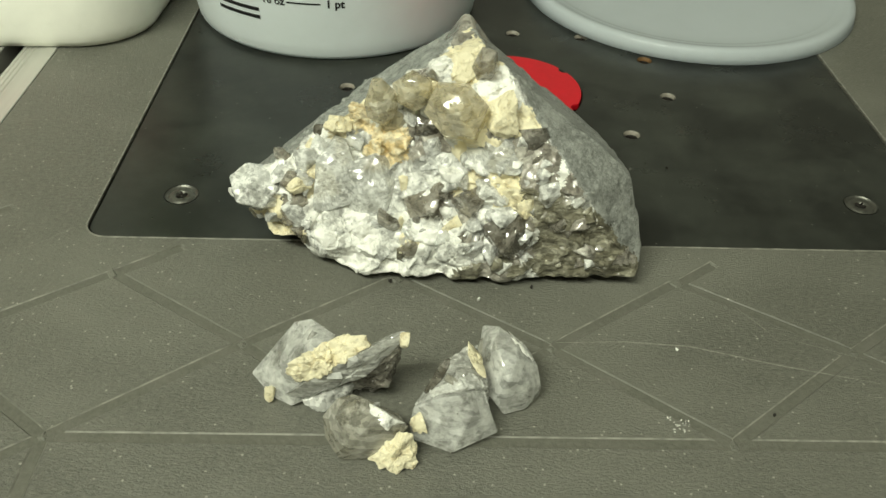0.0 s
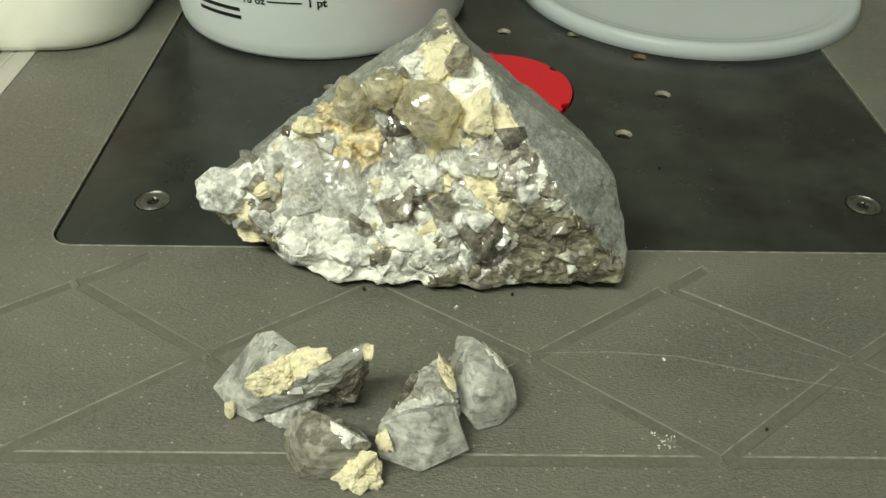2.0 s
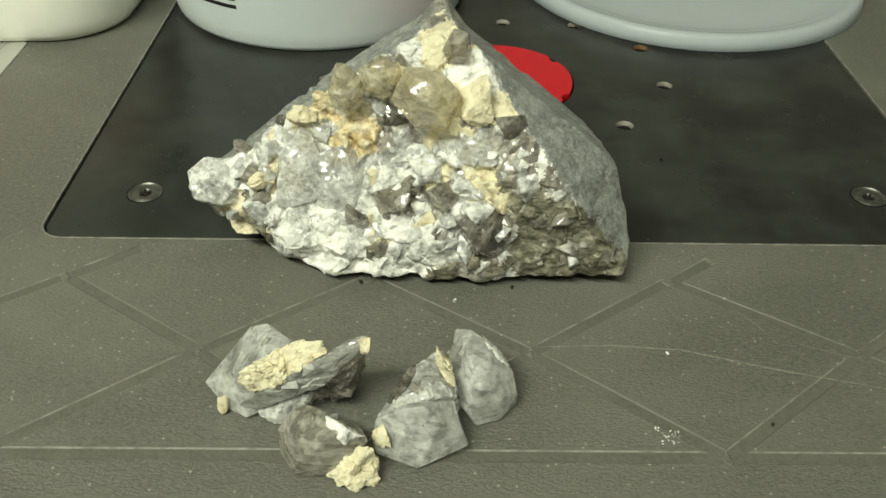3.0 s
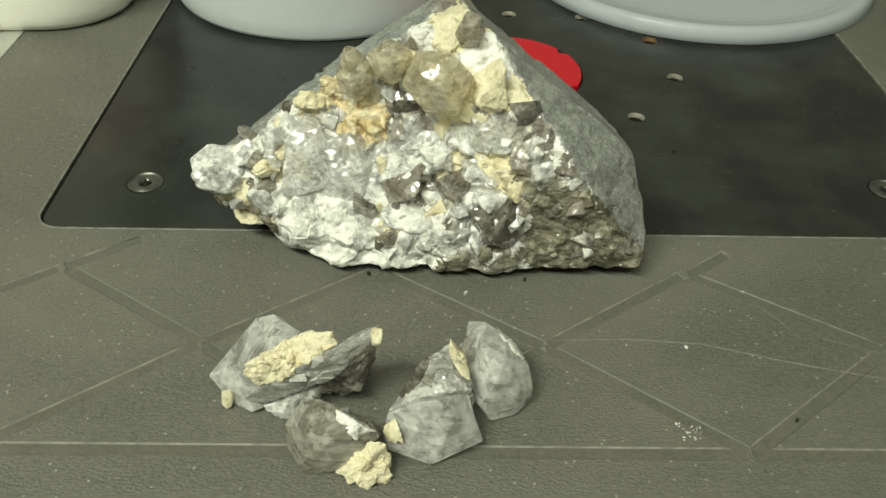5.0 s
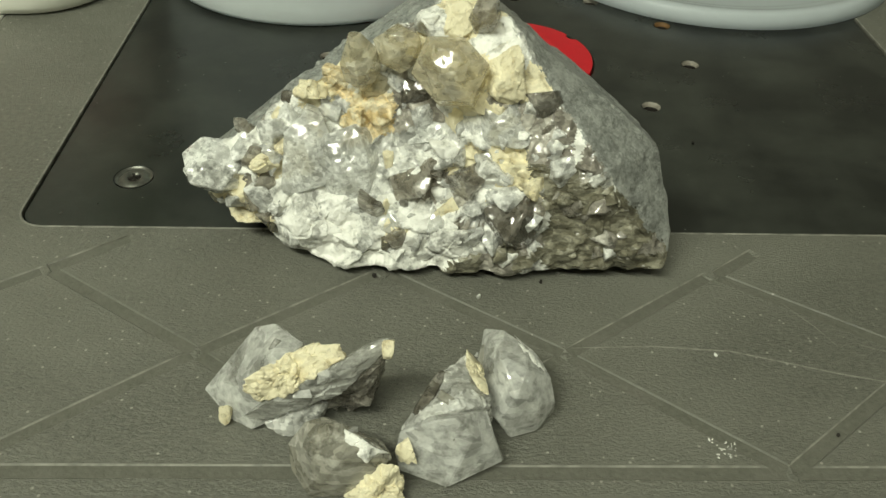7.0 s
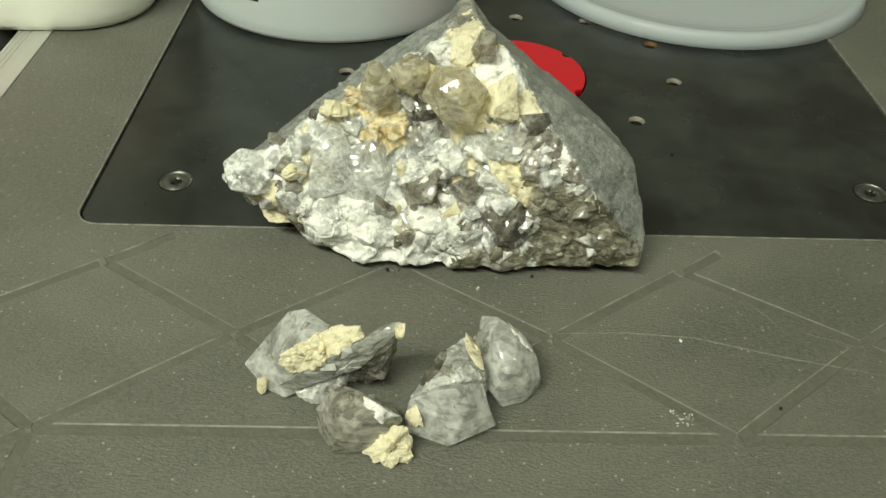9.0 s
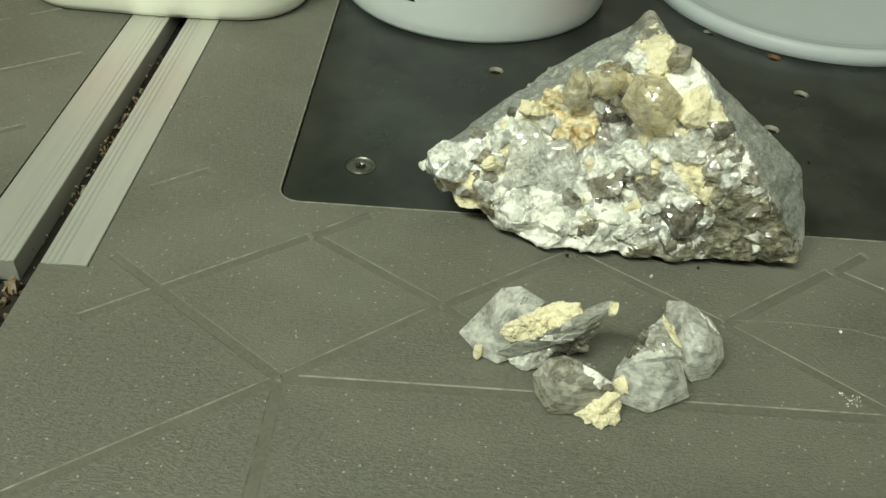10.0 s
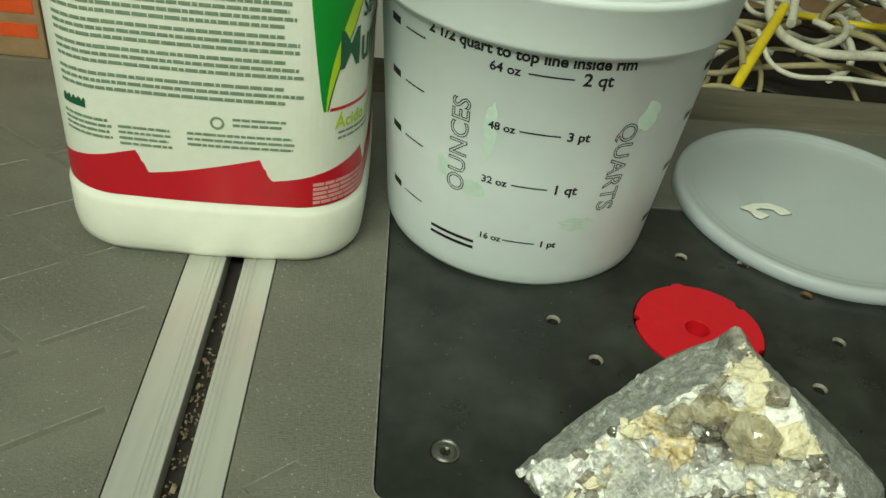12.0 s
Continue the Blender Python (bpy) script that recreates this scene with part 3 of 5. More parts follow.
def miter_track():
    t = thing("miter_track", (0, 0, -0.0124), "ribbed aluminium miter track with debris in its dark slot", "track")
    y0, y1 = TRACK_END, 0.3175

    def strip(name, a, b, ribs):
        prof = [(a, 0.004), (a, 0.0122), (a + 0.0003, 0.0125)]
        for r in sorted(ribs):
            prof += [(r - 0.0007, 0.0125), (r - 0.0003, 0.0122), (r + 0.0003, 0.0122), (r + 0.0007, 0.0125)]
        prof += [(b - 0.0003, 0.0125), (b, 0.0122), (b, 0.004)]
        n = len(prof)
        verts = [(x, y, z) for y in (y0, y1) for x, z in prof]
        faces = [(i, i + 1, n + i + 1, n + i) for i in range(n - 1)] + [(n - 1, 0, n, 2 * n - 1), tuple(range(n - 1, -1, -1)), tuple(range(n, 2 * n))]
        pydata(name, verts, faces, ALU, t)

    a, b, c, d = X_TRACK
    strip("rail", a, b, [b - 0.0022, b - 0.0042, b - 0.0062])
    strip("rail", c, d, [c + 0.0022, c + 0.0042, c + 0.0062])
    # near-black floors of the slot and of the recess
    part("slot_floor", box(a, d, y0, y1, 0.0, 0.0038), DARK, t, "near-black slot floor")
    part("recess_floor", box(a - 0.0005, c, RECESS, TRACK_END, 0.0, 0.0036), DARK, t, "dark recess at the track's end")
    rng = random.Random(4)
    bm = bmesh.new()
    for _ in range(130):
        s = rng.uniform(0.0003, 0.0011) * (1.7 if rng.random() < 0.08 else 1)
        y = rng.uniform(-0.04, 0.11) if rng.random() < 0.35 else rng.gauss(0.045, 0.02)
        m = pose(rng.uniform(b + 0.0006, c - 0.0006), y, 0.0042 + rng.uniform(0, 0.0035), rng.uniform(0, 360), rng.uniform(0, 360), rng.uniform(0, 360))
        bmesh.ops.create_cube(bm, size=s, matrix=m @ Matrix.Diagonal((1.6, 1, 0.5, 1)))
    for _ in range(110):
        s = rng.uniform(0.0008, 0.0026)
        m = pose(rng.uniform(a + 0.001, c - 0.001), rng.uniform(RECESS + 0.002, TRACK_END - 0.001), 0.0042 + rng.uniform(0, 0.0035), rng.uniform(0, 360), rng.uniform(0, 360), rng.uniform(0, 360))
        bmesh.ops.create_cube(bm, size=s, matrix=m @ Matrix.Diagonal((1.6, 1, 0.4, 1)))
    dust = part("sawdust", bm, CHIP)
    dust.location = (0, 0, -0.0124)
    tagged(dust, "brown wood chips and dust in the track slot", "sawdust", kind="stuff")


miter_track()


def insert_plate():
    top = -0.0006
    t = thing("insert_plate", (0, 0, -0.0285), "black phenolic router insert plate with drilled holes", "plate")
    up = 0.0285
    holes = [(0.194, 0.070, HOLE_LIT), (0.2155, 0.102, HOLE_LIT), (0.078, 0.104, HOLE_LIT), (0.153, 0.161, HOLE_LIT), (0.0942, 0.079, HOLE_LIT), (0.1857, 0.1585, HOLE_LIT), (0.212, 0.136, RUST)]
    screws = [(0.0262, 0.0230), (0.2690, 0.0250), (0.0262, 0.182), (0.2690, 0.182)]
    loops = [rounded(*PLATE_BOX, 0.007, 8)]
    loops += [ring(x, y, 0.0033, 24) for x, y, _ in holes] + [ring(x, y, 0.0058, 28) for x, y in screws] + [ring(0.1478, 0.1050, 0.0309, 72)]
    mesh = cutout(loops, top, 0.0095, 0.0004)
    ob = link_mesh("sheet", mesh, PLATE, t)
    ob.location = (0, 0, up)
    part("backing", box(0.001, 0.295, 0.0, 0.204, 0.0005, 0.018), DARK, t, "dark board under the plate")
    # lit upper wall and shaded bore are set by colour; one hole is rusty
    for x, y, m in holes:
        v, f = lathe([(0.0033, top), (0.0030, top - 0.0005), (0.0027, top - 0.0010), (0.0026, top - 0.0016)], 24, x, y)
        o = pydata("countersink", v, f, m, t, smooth=True)
        o.location = (0, 0, up)
        v, f = lathe([(0.0026, top - 0.0016), (0.0026, top - 0.009)], 24, x, y)
        o = pydata("bore", v, f, DARK, t)
        o.location = (0, 0, up)
    for i, (x, y) in enumerate(screws):
        v, f = lathe([(0.0057, top), (0.0050, top - 0.0009), (0.0044, top - 0.0006), (0.0040, top - 0.0002), (0.0024, top + 0.0001), (0.0019, top - 0.0004), (0.0012, top - 0.0016), (0.0001, top - 0.002)], 28, x, y)
        o = pydata("screw", v, f, STEEL, t, "countersunk zinc screw", True)
        o.location = (0, 0, up)
        for a in (20 + 30 * i, 110 + 30 * i):
            bm = box(-0.0019, 0.0019, -0.00035, 0.00035, -0.0006, 0.00012)
            bmesh.ops.transform(bm, matrix=pose(x, y, top, 0, 0, a), verts=bm.verts)
            s = part("slot", bm, DARK, o)
    return t


insert_plate()


def red_ring():
    t = thing("insert_ring", (0.1478, 0.1050, -0.0105), "bright red plastic reducer ring set in the plate", "ring")
    out, n = [], 144
    for i in range(n):
        a = 360 * i / n
        r = 0.0304
        for centre, width, step in ((97, 5, 0.0016), (172, 4, -0.0022), (36, 4, -0.0018), (275, 5, 0.0016), (330, 4, -0.0018)):
            if abs((a - centre + 180) % 360 - 180) < width:
                r = 0.0304 + step
        out.append((r * math.cos(radians(a)), r * math.sin(radians(a))))
    mesh = cutout([out, ring(-0.0012, -0.0012, 0.0058, 32)], 0.0003, 0.003, 0.00025)
    o = link_mesh("disc", mesh, RED, t)
    o.location = (0, 0, 0.0105)
    v, f = lathe([(0.0058, 0.0), (0.0056, -0.001), (0.0054, -0.009)], 32, -0.0012, -0.0012)
    o = pydata("bore", v, f, RED, t, smooth=True)
    o.location = (0, 0, 0.0105)


red_ring()


# ---------------------------------------------------------------- tub and lid
TUB_AT = (0.0665, 0.1955)


def tub_radius(z):
    return 0.0688 + 0.086 * z


def on_tub(shape, angle, z, turn=0.0, raise_=0.00018):
    """Bends flat writing on to the tub's wall at that angle and height."""
    verts, faces = shape
    rot = Matrix.Rotation(radians(turn), 3, "Z")
    out = []
    for v in verts:
        w = rot @ Vector((v[0], v[1], 0))
        h = z + w.y
        r = tub_radius(h) + raise_
        a = radians(angle) + w.x / r
        out.append((TUB_AT[0] + r * math.cos(a), TUB_AT[1] + r * math.sin(a), h))
    return out, faces


def tub():
    t = thing("mixing_tub", (0, 0, -0.0006), "translucent white plastic mixing tub with black measuring marks", "tub")
    R = tub_radius
    prof = [(0.0001, 0.0022), (0.058, 0.0022), (0.061, 0.0002), (0.0662, 0.0002), (0.0680, 0.0010), (0.0688, 0.0028), (R(0.008), 0.008), (R(0.06), 0.06), (R(0.123), 0.123),
            (R(0.124) + 0.0012, 0.1242), (R(0.125) + 0.0030, 0.1252), (R(0.127) + 0.0034, 0.127), (R(0.145) + 0.0034, 0.1445), (R(0.146) + 0.0046, 0.1462), (R(0.147) + 0.0048, 0.1482),
            (R(0.148) + 0.0036, 0.1496), (R(0.148) + 0.0018, 0.1492), (R(0.147) + 0.0006, 0.147), (R(0.125) - 0.0012, 0.125), (R(0.06) - 0.0014, 0.06), (R(0.008) - 0.0014, 0.008), (0.064, 0.0045), (0.0001, 0.0042)]
    v, f = lathe(prof, 128, *TUB_AT)
    pydata("wall", v, f, TUB, t, smooth=True)

    def mark(name, shape, angle, z, turn=0.0, label=""):
        pydata(name, *on_tub(shape, angle, z, turn), INK_BLACK, t, label)

    per = 180 / math.pi / 0.0745
    base = -96.2
    for z, left, right, line, gap, s1, s2 in ((0.0277, "16 oz", "1 pt", 0.0148, 0.0142, 0.0047, 0.0050), (0.0594, "32 oz", "1 qt", 0.0160, 0.0160, 0.0052, 0.0070),
                                              (0.0874, "48 oz", "3 pt", 0.0175, 0.0160, 0.0052, 0.0062), (0.1146, "64 oz", "2 qt", 0.0185, 0.0180, 0.0058, 0.0080)):
        mark("measuring_line", bar_shape(line, 0.0007), base, z)
        mark("writing", lettering(left, s1, 0.00012), base - gap * per, z)
        mark("writing", lettering(right, s2, 0.00016), base + gap * per, z)
    mark("writing", lettering("2 1/2 quart to top line inside rim", 0.0068, 0.00022), -104, 0.1218)
    for word, angle, z, turn in (("OUNCES", -122.2, 0.0720, 90), ("QUARTS", -67.2, 0.0705, -90)):
        mark("outlined_word", lettering(word, 0.0122, outline=True), angle, z, turn)
    rng = random.Random(2)
    for angle, z, w, h in ((-112, 0.083, 0.006, 0.034), (-116, 0.052, 0.012, 0.010), (-76, 0.040, 0.022, 0.008), (-60, 0.096, 0.012, 0.018), (-128, 0.058, 0.008, 0.012)):
        edge = [Vector((w / 2 * math.cos(a) * rng.uniform(0.6, 1.1), h / 2 * math.sin(a) * rng.uniform(0.7, 1.1), 0)) for a in [i * math.pi / 9 for i in range(18)]]
        verts, faces = on_tub(([Vector((0, 0, 0))] + edge, [(0, 1 + i, 1 + (i + 1) % 18) for i in range(18)]), angle, z, 0, 0.00009)
        pydata("stain", verts, faces, STAIN, t, "faint pale green stain")
    for z in (0.0222, 0.0186):
        mark("small_print", bar_shape(0.0235, 0.0017), -122.5, z)
    for z in (0.0311, 0.0622, 0.0900, 0.1150):
        mark("measuring_line", bar_shape(0.0135, 0.0007), -143, z)
        mark("small_print", bar_shape(0.008, 0.0034), -154.5, z + 0.0004)
        mark("measuring_line", bar_shape(0.0135, 0.0007), -21, z - 0.004)
        mark("small_print", bar_shape(0.010, 0.004), -10, z - 0.004)
        mark("small_print", bar_shape(0.009, 0.0036), -33, z - 0.004)


tub()


def lid():
    t = thing("tub_lid", (0.2490, 0.2170, 0.0002), "translucent milky round plastic lid lying flat", "lid")
    prof = [(0.0001, 0.0060), (0.040, 0.0061), (0.062, 0.0060), (0.0690, 0.0062), (0.0712, 0.0068), (0.0726, 0.0074), (0.0752, 0.0078), (0.0766, 0.0086), (0.0786, 0.0094), (0.0806, 0.0092), (0.0818, 0.0078),
            (0.0822, 0.0050), (0.0828, 0.0004), (0.0816, 0.0), (0.0808, 0.0040), (0.0800, 0.0070), (0.0780, 0.0080), (0.0762, 0.0072), (0.0726, 0.0062), (0.070, 0.0050), (0.0001, 0.0048)]
    v, f = lathe(prof, 128)
    out = []
    for x, y, z in v:
        r = math.hypot(x, y)
        z *= 0.74
        x, y = x * 1.04, y * 1.04
        if r < 0.069:
            z += 0.0010 * math.sin(x * 38 + 0.4) * math.cos(y * 31) * min(1, (0.069 - r) / 0.02)
        out.append((x, y, z))
    steps = 128
    k = 6 * steps
    inner = [q for q in f if max(q) < k]
    outer = [q for q in f if max(q) >= k]
    for name, some in (("panel", inner), ("rim", outer)):
        used = sorted({i for q in some for i in q})
        at = {i: j for j, i in enumerate(used)}
        pydata(name, [out[i] for i in used], [tuple(at[i] for i in q) for q in some], LID, t, smooth=True)
    # irregular white patch, fixed on the panel
    mark = [(-0.0200, 0.0010), (-0.0090, 0.0050), (0.0020, 0.0062), (0.0110, 0.0030), (0.0145, -0.0010), (0.0065, -0.0022), (0.0030, 0.0020), (-0.0050, 0.0022), (-0.0100, 0.0000), (-0.0020, -0.0040), (-0.0090, -0.0068), (-0.0125, -0.0050), (-0.0140, -0.0010)]
    mesh = cutout([[(-0.0365 + x * 0.85, -0.0150 + y * 1.25) for x, y in mark]], 0.0062, 0.0010, 0.0002)
    link_mesh("white_patch", mesh, PAPER, t, "irregular white patch on the lid")


lid()


# ---------------------------------------------------------------- jug
JUG_AT, JUG_A, JUG_B, JUG_R = (-0.0840, 0.1995), 0.0698, 0.0698, 0.032


def jug_path(u, inset=0.0):
    """A point and its outward direction on the jug's outline; u runs from the middle of the front to the right."""
    a, b, r = JUG_A, JUG_B, JUG_R
    quarter = math.pi / 2 * r
    legs = [2 * (b - r), 2 * (a - r)]
    total = 2 * sum(legs) + 4 * quarter
    s = (u + (a - r)) % total
    x, y, d = -(a - r), -b, 0.0
    for k in range(4):
        side = legs[1] if k % 2 == 0 else legs[0]
        if s <= side:
            n = Vector((math.sin(d), -math.cos(d)))
            bulge = 0.0012 * math.sin(math.pi * s / side)
            return Vector((x + math.cos(d) * s, y + math.sin(d) * s)) + n * (bulge - inset), n
        x, y, s = x + math.cos(d) * side, y + math.sin(d) * side, s - side
        if s <= quarter:
            cx, cy = x - math.sin(d) * r, y + math.cos(d) * r
            e = d + s / r
            n = Vector((math.sin(e), -math.cos(e)))
            return Vector((cx, cy)) + n * (r - inset), n
        e = d + math.pi / 2
        cx, cy = x - math.sin(d) * r, y + math.cos(d) * r
        x, y, s, d = cx + math.sin(e) * r, cy - math.cos(e) * r, s - quarter, e
    return Vector((x, y)), Vector((0, -1))


JUG_ROUND = 4 * 2 * (JUG_A - JUG_R) + 4 * math.pi / 2 * JUG_R


def on_jug(u, z, out=0.0002):
    p, n = jug_path(u, 0.0016)
    p = p + n * out
    return (JUG_AT[0] + p.x, JUG_AT[1] + p.y, z + 0.0052)


def jug_patch(name, columns, material, parent, out, label=""):
    """A printed field on the jug: columns of (u, z below, z above)."""
    verts, faces = [], []
    for u, a, b in columns:
        verts += [on_jug(u, a, out), on_jug(u, b, out)]
    faces = [(2 * i, 2 * i + 2, 2 * i + 3, 2 * i + 1) for i in range(len(columns) - 1)]
    return pydata(name, verts, faces, material, parent, label)


def jug_writing(name, text, size, width, u, z, material, parent, bold=0.0, out=0.0005, label=""):
    verts, faces = lettering(text, size, bold, align="LEFT")
    long = max(v.x for v in verts)
    return pydata(name, [on_jug(u + v.x * width / long, z + v.y, out) for v in verts], faces, material, parent, label)


def wave(u):
    """The torn upper edge of the red band."""
    s = (u + 0.0290) % 0.0532
    if s < 0.0050:
        return 0.0515 - 0.0108 * s / 0.0050 + 0.0007 * math.sin(s * 5200)
    return 0.0407 + 0.0108 * ((s - 0.0050) / 0.0482) ** 1.25


def jug():
    t = thing("acid_jug", (0, 0, 0), "white plastic acid jug with green and red printed label", "jug")
    rings = [(0.030, 0.0035), (0.006, 0.0002), (0.0026, 0.0010), (0.0012, 0.0036), (0.0004, 0.008), (0.0, 0.014), (0.0, 0.0267), (0.0006, 0.0294), (0.0016, 0.0310), (0.0016, 0.195), (0.004, 0.203), (0.011, 0.222),
             (0.023, 0.238), (0.0335, 0.246)]
    n = 144
    verts, faces = [], []
    for inset, z in rings:
        for i in range(n):
            p, d = jug_path(JUG_ROUND * i / n, 0.0)
            k = max(0.0, 1 - inset / JUG_A)
            q = p * k if inset > 0.002 else p - d * inset
            verts.append((JUG_AT[0] + q.x, JUG_AT[1] + q.y, z))
    for j in range(len(rings) - 1):
        for i in range(n):
            k = (i + 1) % n
            faces.append((j * n + i, j * n + k, (j + 1) * n + k, (j + 1) * n + i))
    faces.append(tuple(range(n - 1, -1, -1)))
    faces.append(tuple((len(rings) - 1) * n + i for i in range(n)))
    pydata("body", verts, faces, JUG, t, smooth=True)
    v, f = lathe([(0.019, 0.245), (0.019, 0.262), (0.017, 0.263), (0.017, 0.245)], 40, *JUG_AT)
    pydata("neck", v, f, JUG, t, smooth=True)
    v, f = lathe([(0.0215, 0.2525), (0.0215, 0.276), (0.0205, 0.2775), (0.0001, 0.2775)], 40, *JUG_AT)
    pydata("cap", v, f, JUG, t, smooth=True)
    # the printed label
    u0, u1 = -0.215, 0.215
    N = 560
    us = [u0 + (u1 - u0) * i / N for i in range(N + 1)]
    lab = jug_patch("label", [(u, 0.0272, 0.186) for u in us[::4]], PAPER, t, 0.00015, "white paper label with green leaf and red band")
    jug_patch("red_band", [(u, 0.0274, wave(u)) for u in us], INK_RED, lab, 0.0003)
    leaf, lime, dark = [], [], []
    for i in range(61):
        z = 0.0755 + 0.110 * i / 60
        k = i / 60
        left = 0.0525 - 0.0115 * k ** 0.8
        right = 0.0535 + 0.006 * k + 0.075 * k ** 2.2
        leaf.append((left, right, z))
        lime.append((right, right + 0.0006 + 0.0055 * min(1, 3 * k), z))
        dark.append((right + 0.0006 + 0.0055 * min(1, 3 * k), right + 0.0013 + 0.0055 * min(1, 3 * k), z))

    def field(name, rows, material, out, steps=16):
        verts = [on_jug(a + (b - a) * j / steps, z, out) for a, b, z in rows for j in range(steps + 1)]
        w = steps + 1
        faces = [(i * w + j, i * w + j + 1, (i + 1) * w + j + 1, (i + 1) * w + j) for i in range(len(rows) - 1) for j in range(steps)]
        pydata(name, verts, faces, material, lab)

    field("green_leaf", leaf, INK_GREEN, 0.0003)
    field("lime_stripe", lime, INK_LIME, 0.0003, 4)
    field("dark_stripe", dark, INK_DARK, 0.0003, 1)
    jug_patch("red_line", [(0.0555 + 0.001 * i, 0.0752, 0.0767) for i in range(90)], INK_RED, lab, 0.0003)
    jug_writing("writing", "Safer", 0.0125, 0.0215, 0.0740, 0.1175, INK_DARK, lab, 0.0002)
    jug_writing("writing", "Muriatic Acid", 0.0235, 0.0950, 0.0590, 0.1015, INK_DARK, lab, 0.0004)
    jug_writing("writing", "Ácido muriático extra", 0.0085, 0.0720, 0.0585, 0.0690, INK_LIME, lab, 0.0002)
    # the mark on the front: plain shapes
    jug_patch("mark", [(0.093 + 0.001 * i, 0.1325, 0.1560) for i in range(15)], PAPER, lab, 0.0005)
    jug_patch("mark", [(0.094 + 0.001 * i, 0.1405, 0.1545) for i in range(13)], INK_BLUE, lab, 0.0007)
    jug_patch("mark", [(0.0935 + 0.001 * i, 0.1330, 0.1385) for i in range(14)], INK_GREEN, lab, 0.0007)
    rng = random.Random(9)

    def lines(name, u_a, u_b, z_a, z_b, step, high, material, fill=0.9, out=0.00045, long=0.006):
        verts, faces = [], []
        z = z_a
        while z > z_b:
            u, end = u_a, u_a + (u_b - u_a) * rng.uniform(fill, 1.0)
            while u < end:
                w = min(rng.uniform(0.3, 1.0) * long, end - u)
                k = max(1, int(w / 0.0015))
                base = len(verts)
                for j in range(k + 1):
                    verts += [on_jug(u + w * j / k, z, out), on_jug(u + w * j / k, z + high, out)]
                faces += [(base + 2 * j, base + 2 * j + 2, base + 2 * j + 3, base + 2 * j + 1) for j in range(k)]
                u += w + 0.0005
            z -= step
        pydata(name, verts, faces, material, lab)

    for z_a, rows in ((0.182, 5), (0.165, 4), (0.1505, 5), (0.1335, 3), (0.1225, 4), (0.1085, 3), (0.0975, 3), (0.0855, 3)):
        lines("paragraph", -0.060, 0.0440, z_a, z_a - 0.0032 * rows + 0.001, 0.0032, 0.0015, INK_GREY)
    lines("small_print", -0.062, -0.037, 0.0640, 0.0555, 0.0027, 0.0013, INK_GREY)
    lines("small_print", -0.035, -0.012, 0.0620, 0.0525, 0.0027, 0.0012, INK_GREY)
    lines("small_print", -0.006, 0.0420, 0.0620, 0.0545, 0.0027, 0.0012, INK_GREY)
    lines("small_print", 0.0135, 0.0360, 0.0700, 0.0665, 0.0026, 0.0012, INK_GREY)
    lines("small_print", 0.0850, 0.1180, 0.0905, 0.0790, 0.0042, 0.0019, INK_GREY, 0.7)
    lines("small_print", 0.0600, 0.0900, 0.0635, 0.0590, 0.0028, 0.0012, INK_GREY)
    lines("warning_print", 0.0480, 0.1300, 0.0385, 0.0285, 0.0024, 0.0017, INK_PINK, 0.95, 0.00055, 0.010)
    lines("leaf_print", 0.0560, 0.0700, 0.1650, 0.1600, 0.0032, 0.0014, PAPER)
    verts, faces = [], []
    for i in range(25):
        a = 2 * math.pi * i / 24
        for r in (0.0020, 0.0030):
            verts.append(on_jug(0.0070 + r * math.cos(a), 0.0685 + r * math.sin(a), 0.00045))
    pydata("round_mark", verts, [(2 * i, 2 * i + 1, 2 * i + 3, 2 * i + 2) for i in range(24)], INK_GREY, lab)
    jug_patch("maker_mark", [(-0.0615 + 0.0008 * i, 0.0690, 0.0715 + 0.0022 * abs(math.sin(i * 0.9))) for i in range(17)], INK_DARK, lab, 0.00045)


jug()


# ---------------------------------------------------------------- behind the bench
def cable(rng, points, radius, material, label):
    cu = bpy.data.curves.new("cable", "CURVE")
    cu.dimensions, cu.bevel_depth, cu.bevel_resolution, cu.resolution_u, cu.use_fill_caps = "3D", radius, 3, 6, True
    sp = cu.splines.new("BEZIER")
    sp.bezier_points.add(len(points) - 1)
    for b, p in zip(sp.bezier_points, points):
        b.co = p
        b.handle_left_type = b.handle_right_type = "AUTO"
    ob = bpy.data.objects.new("cable", cu)
    mesh = bpy.data.meshes.new_from_object(ob)
    bpy.data.objects.remove(ob)
    ob = link_mesh("cable", mesh, material, smooth=True)
    tagged(ob, label, "cable", "cables in the bin")


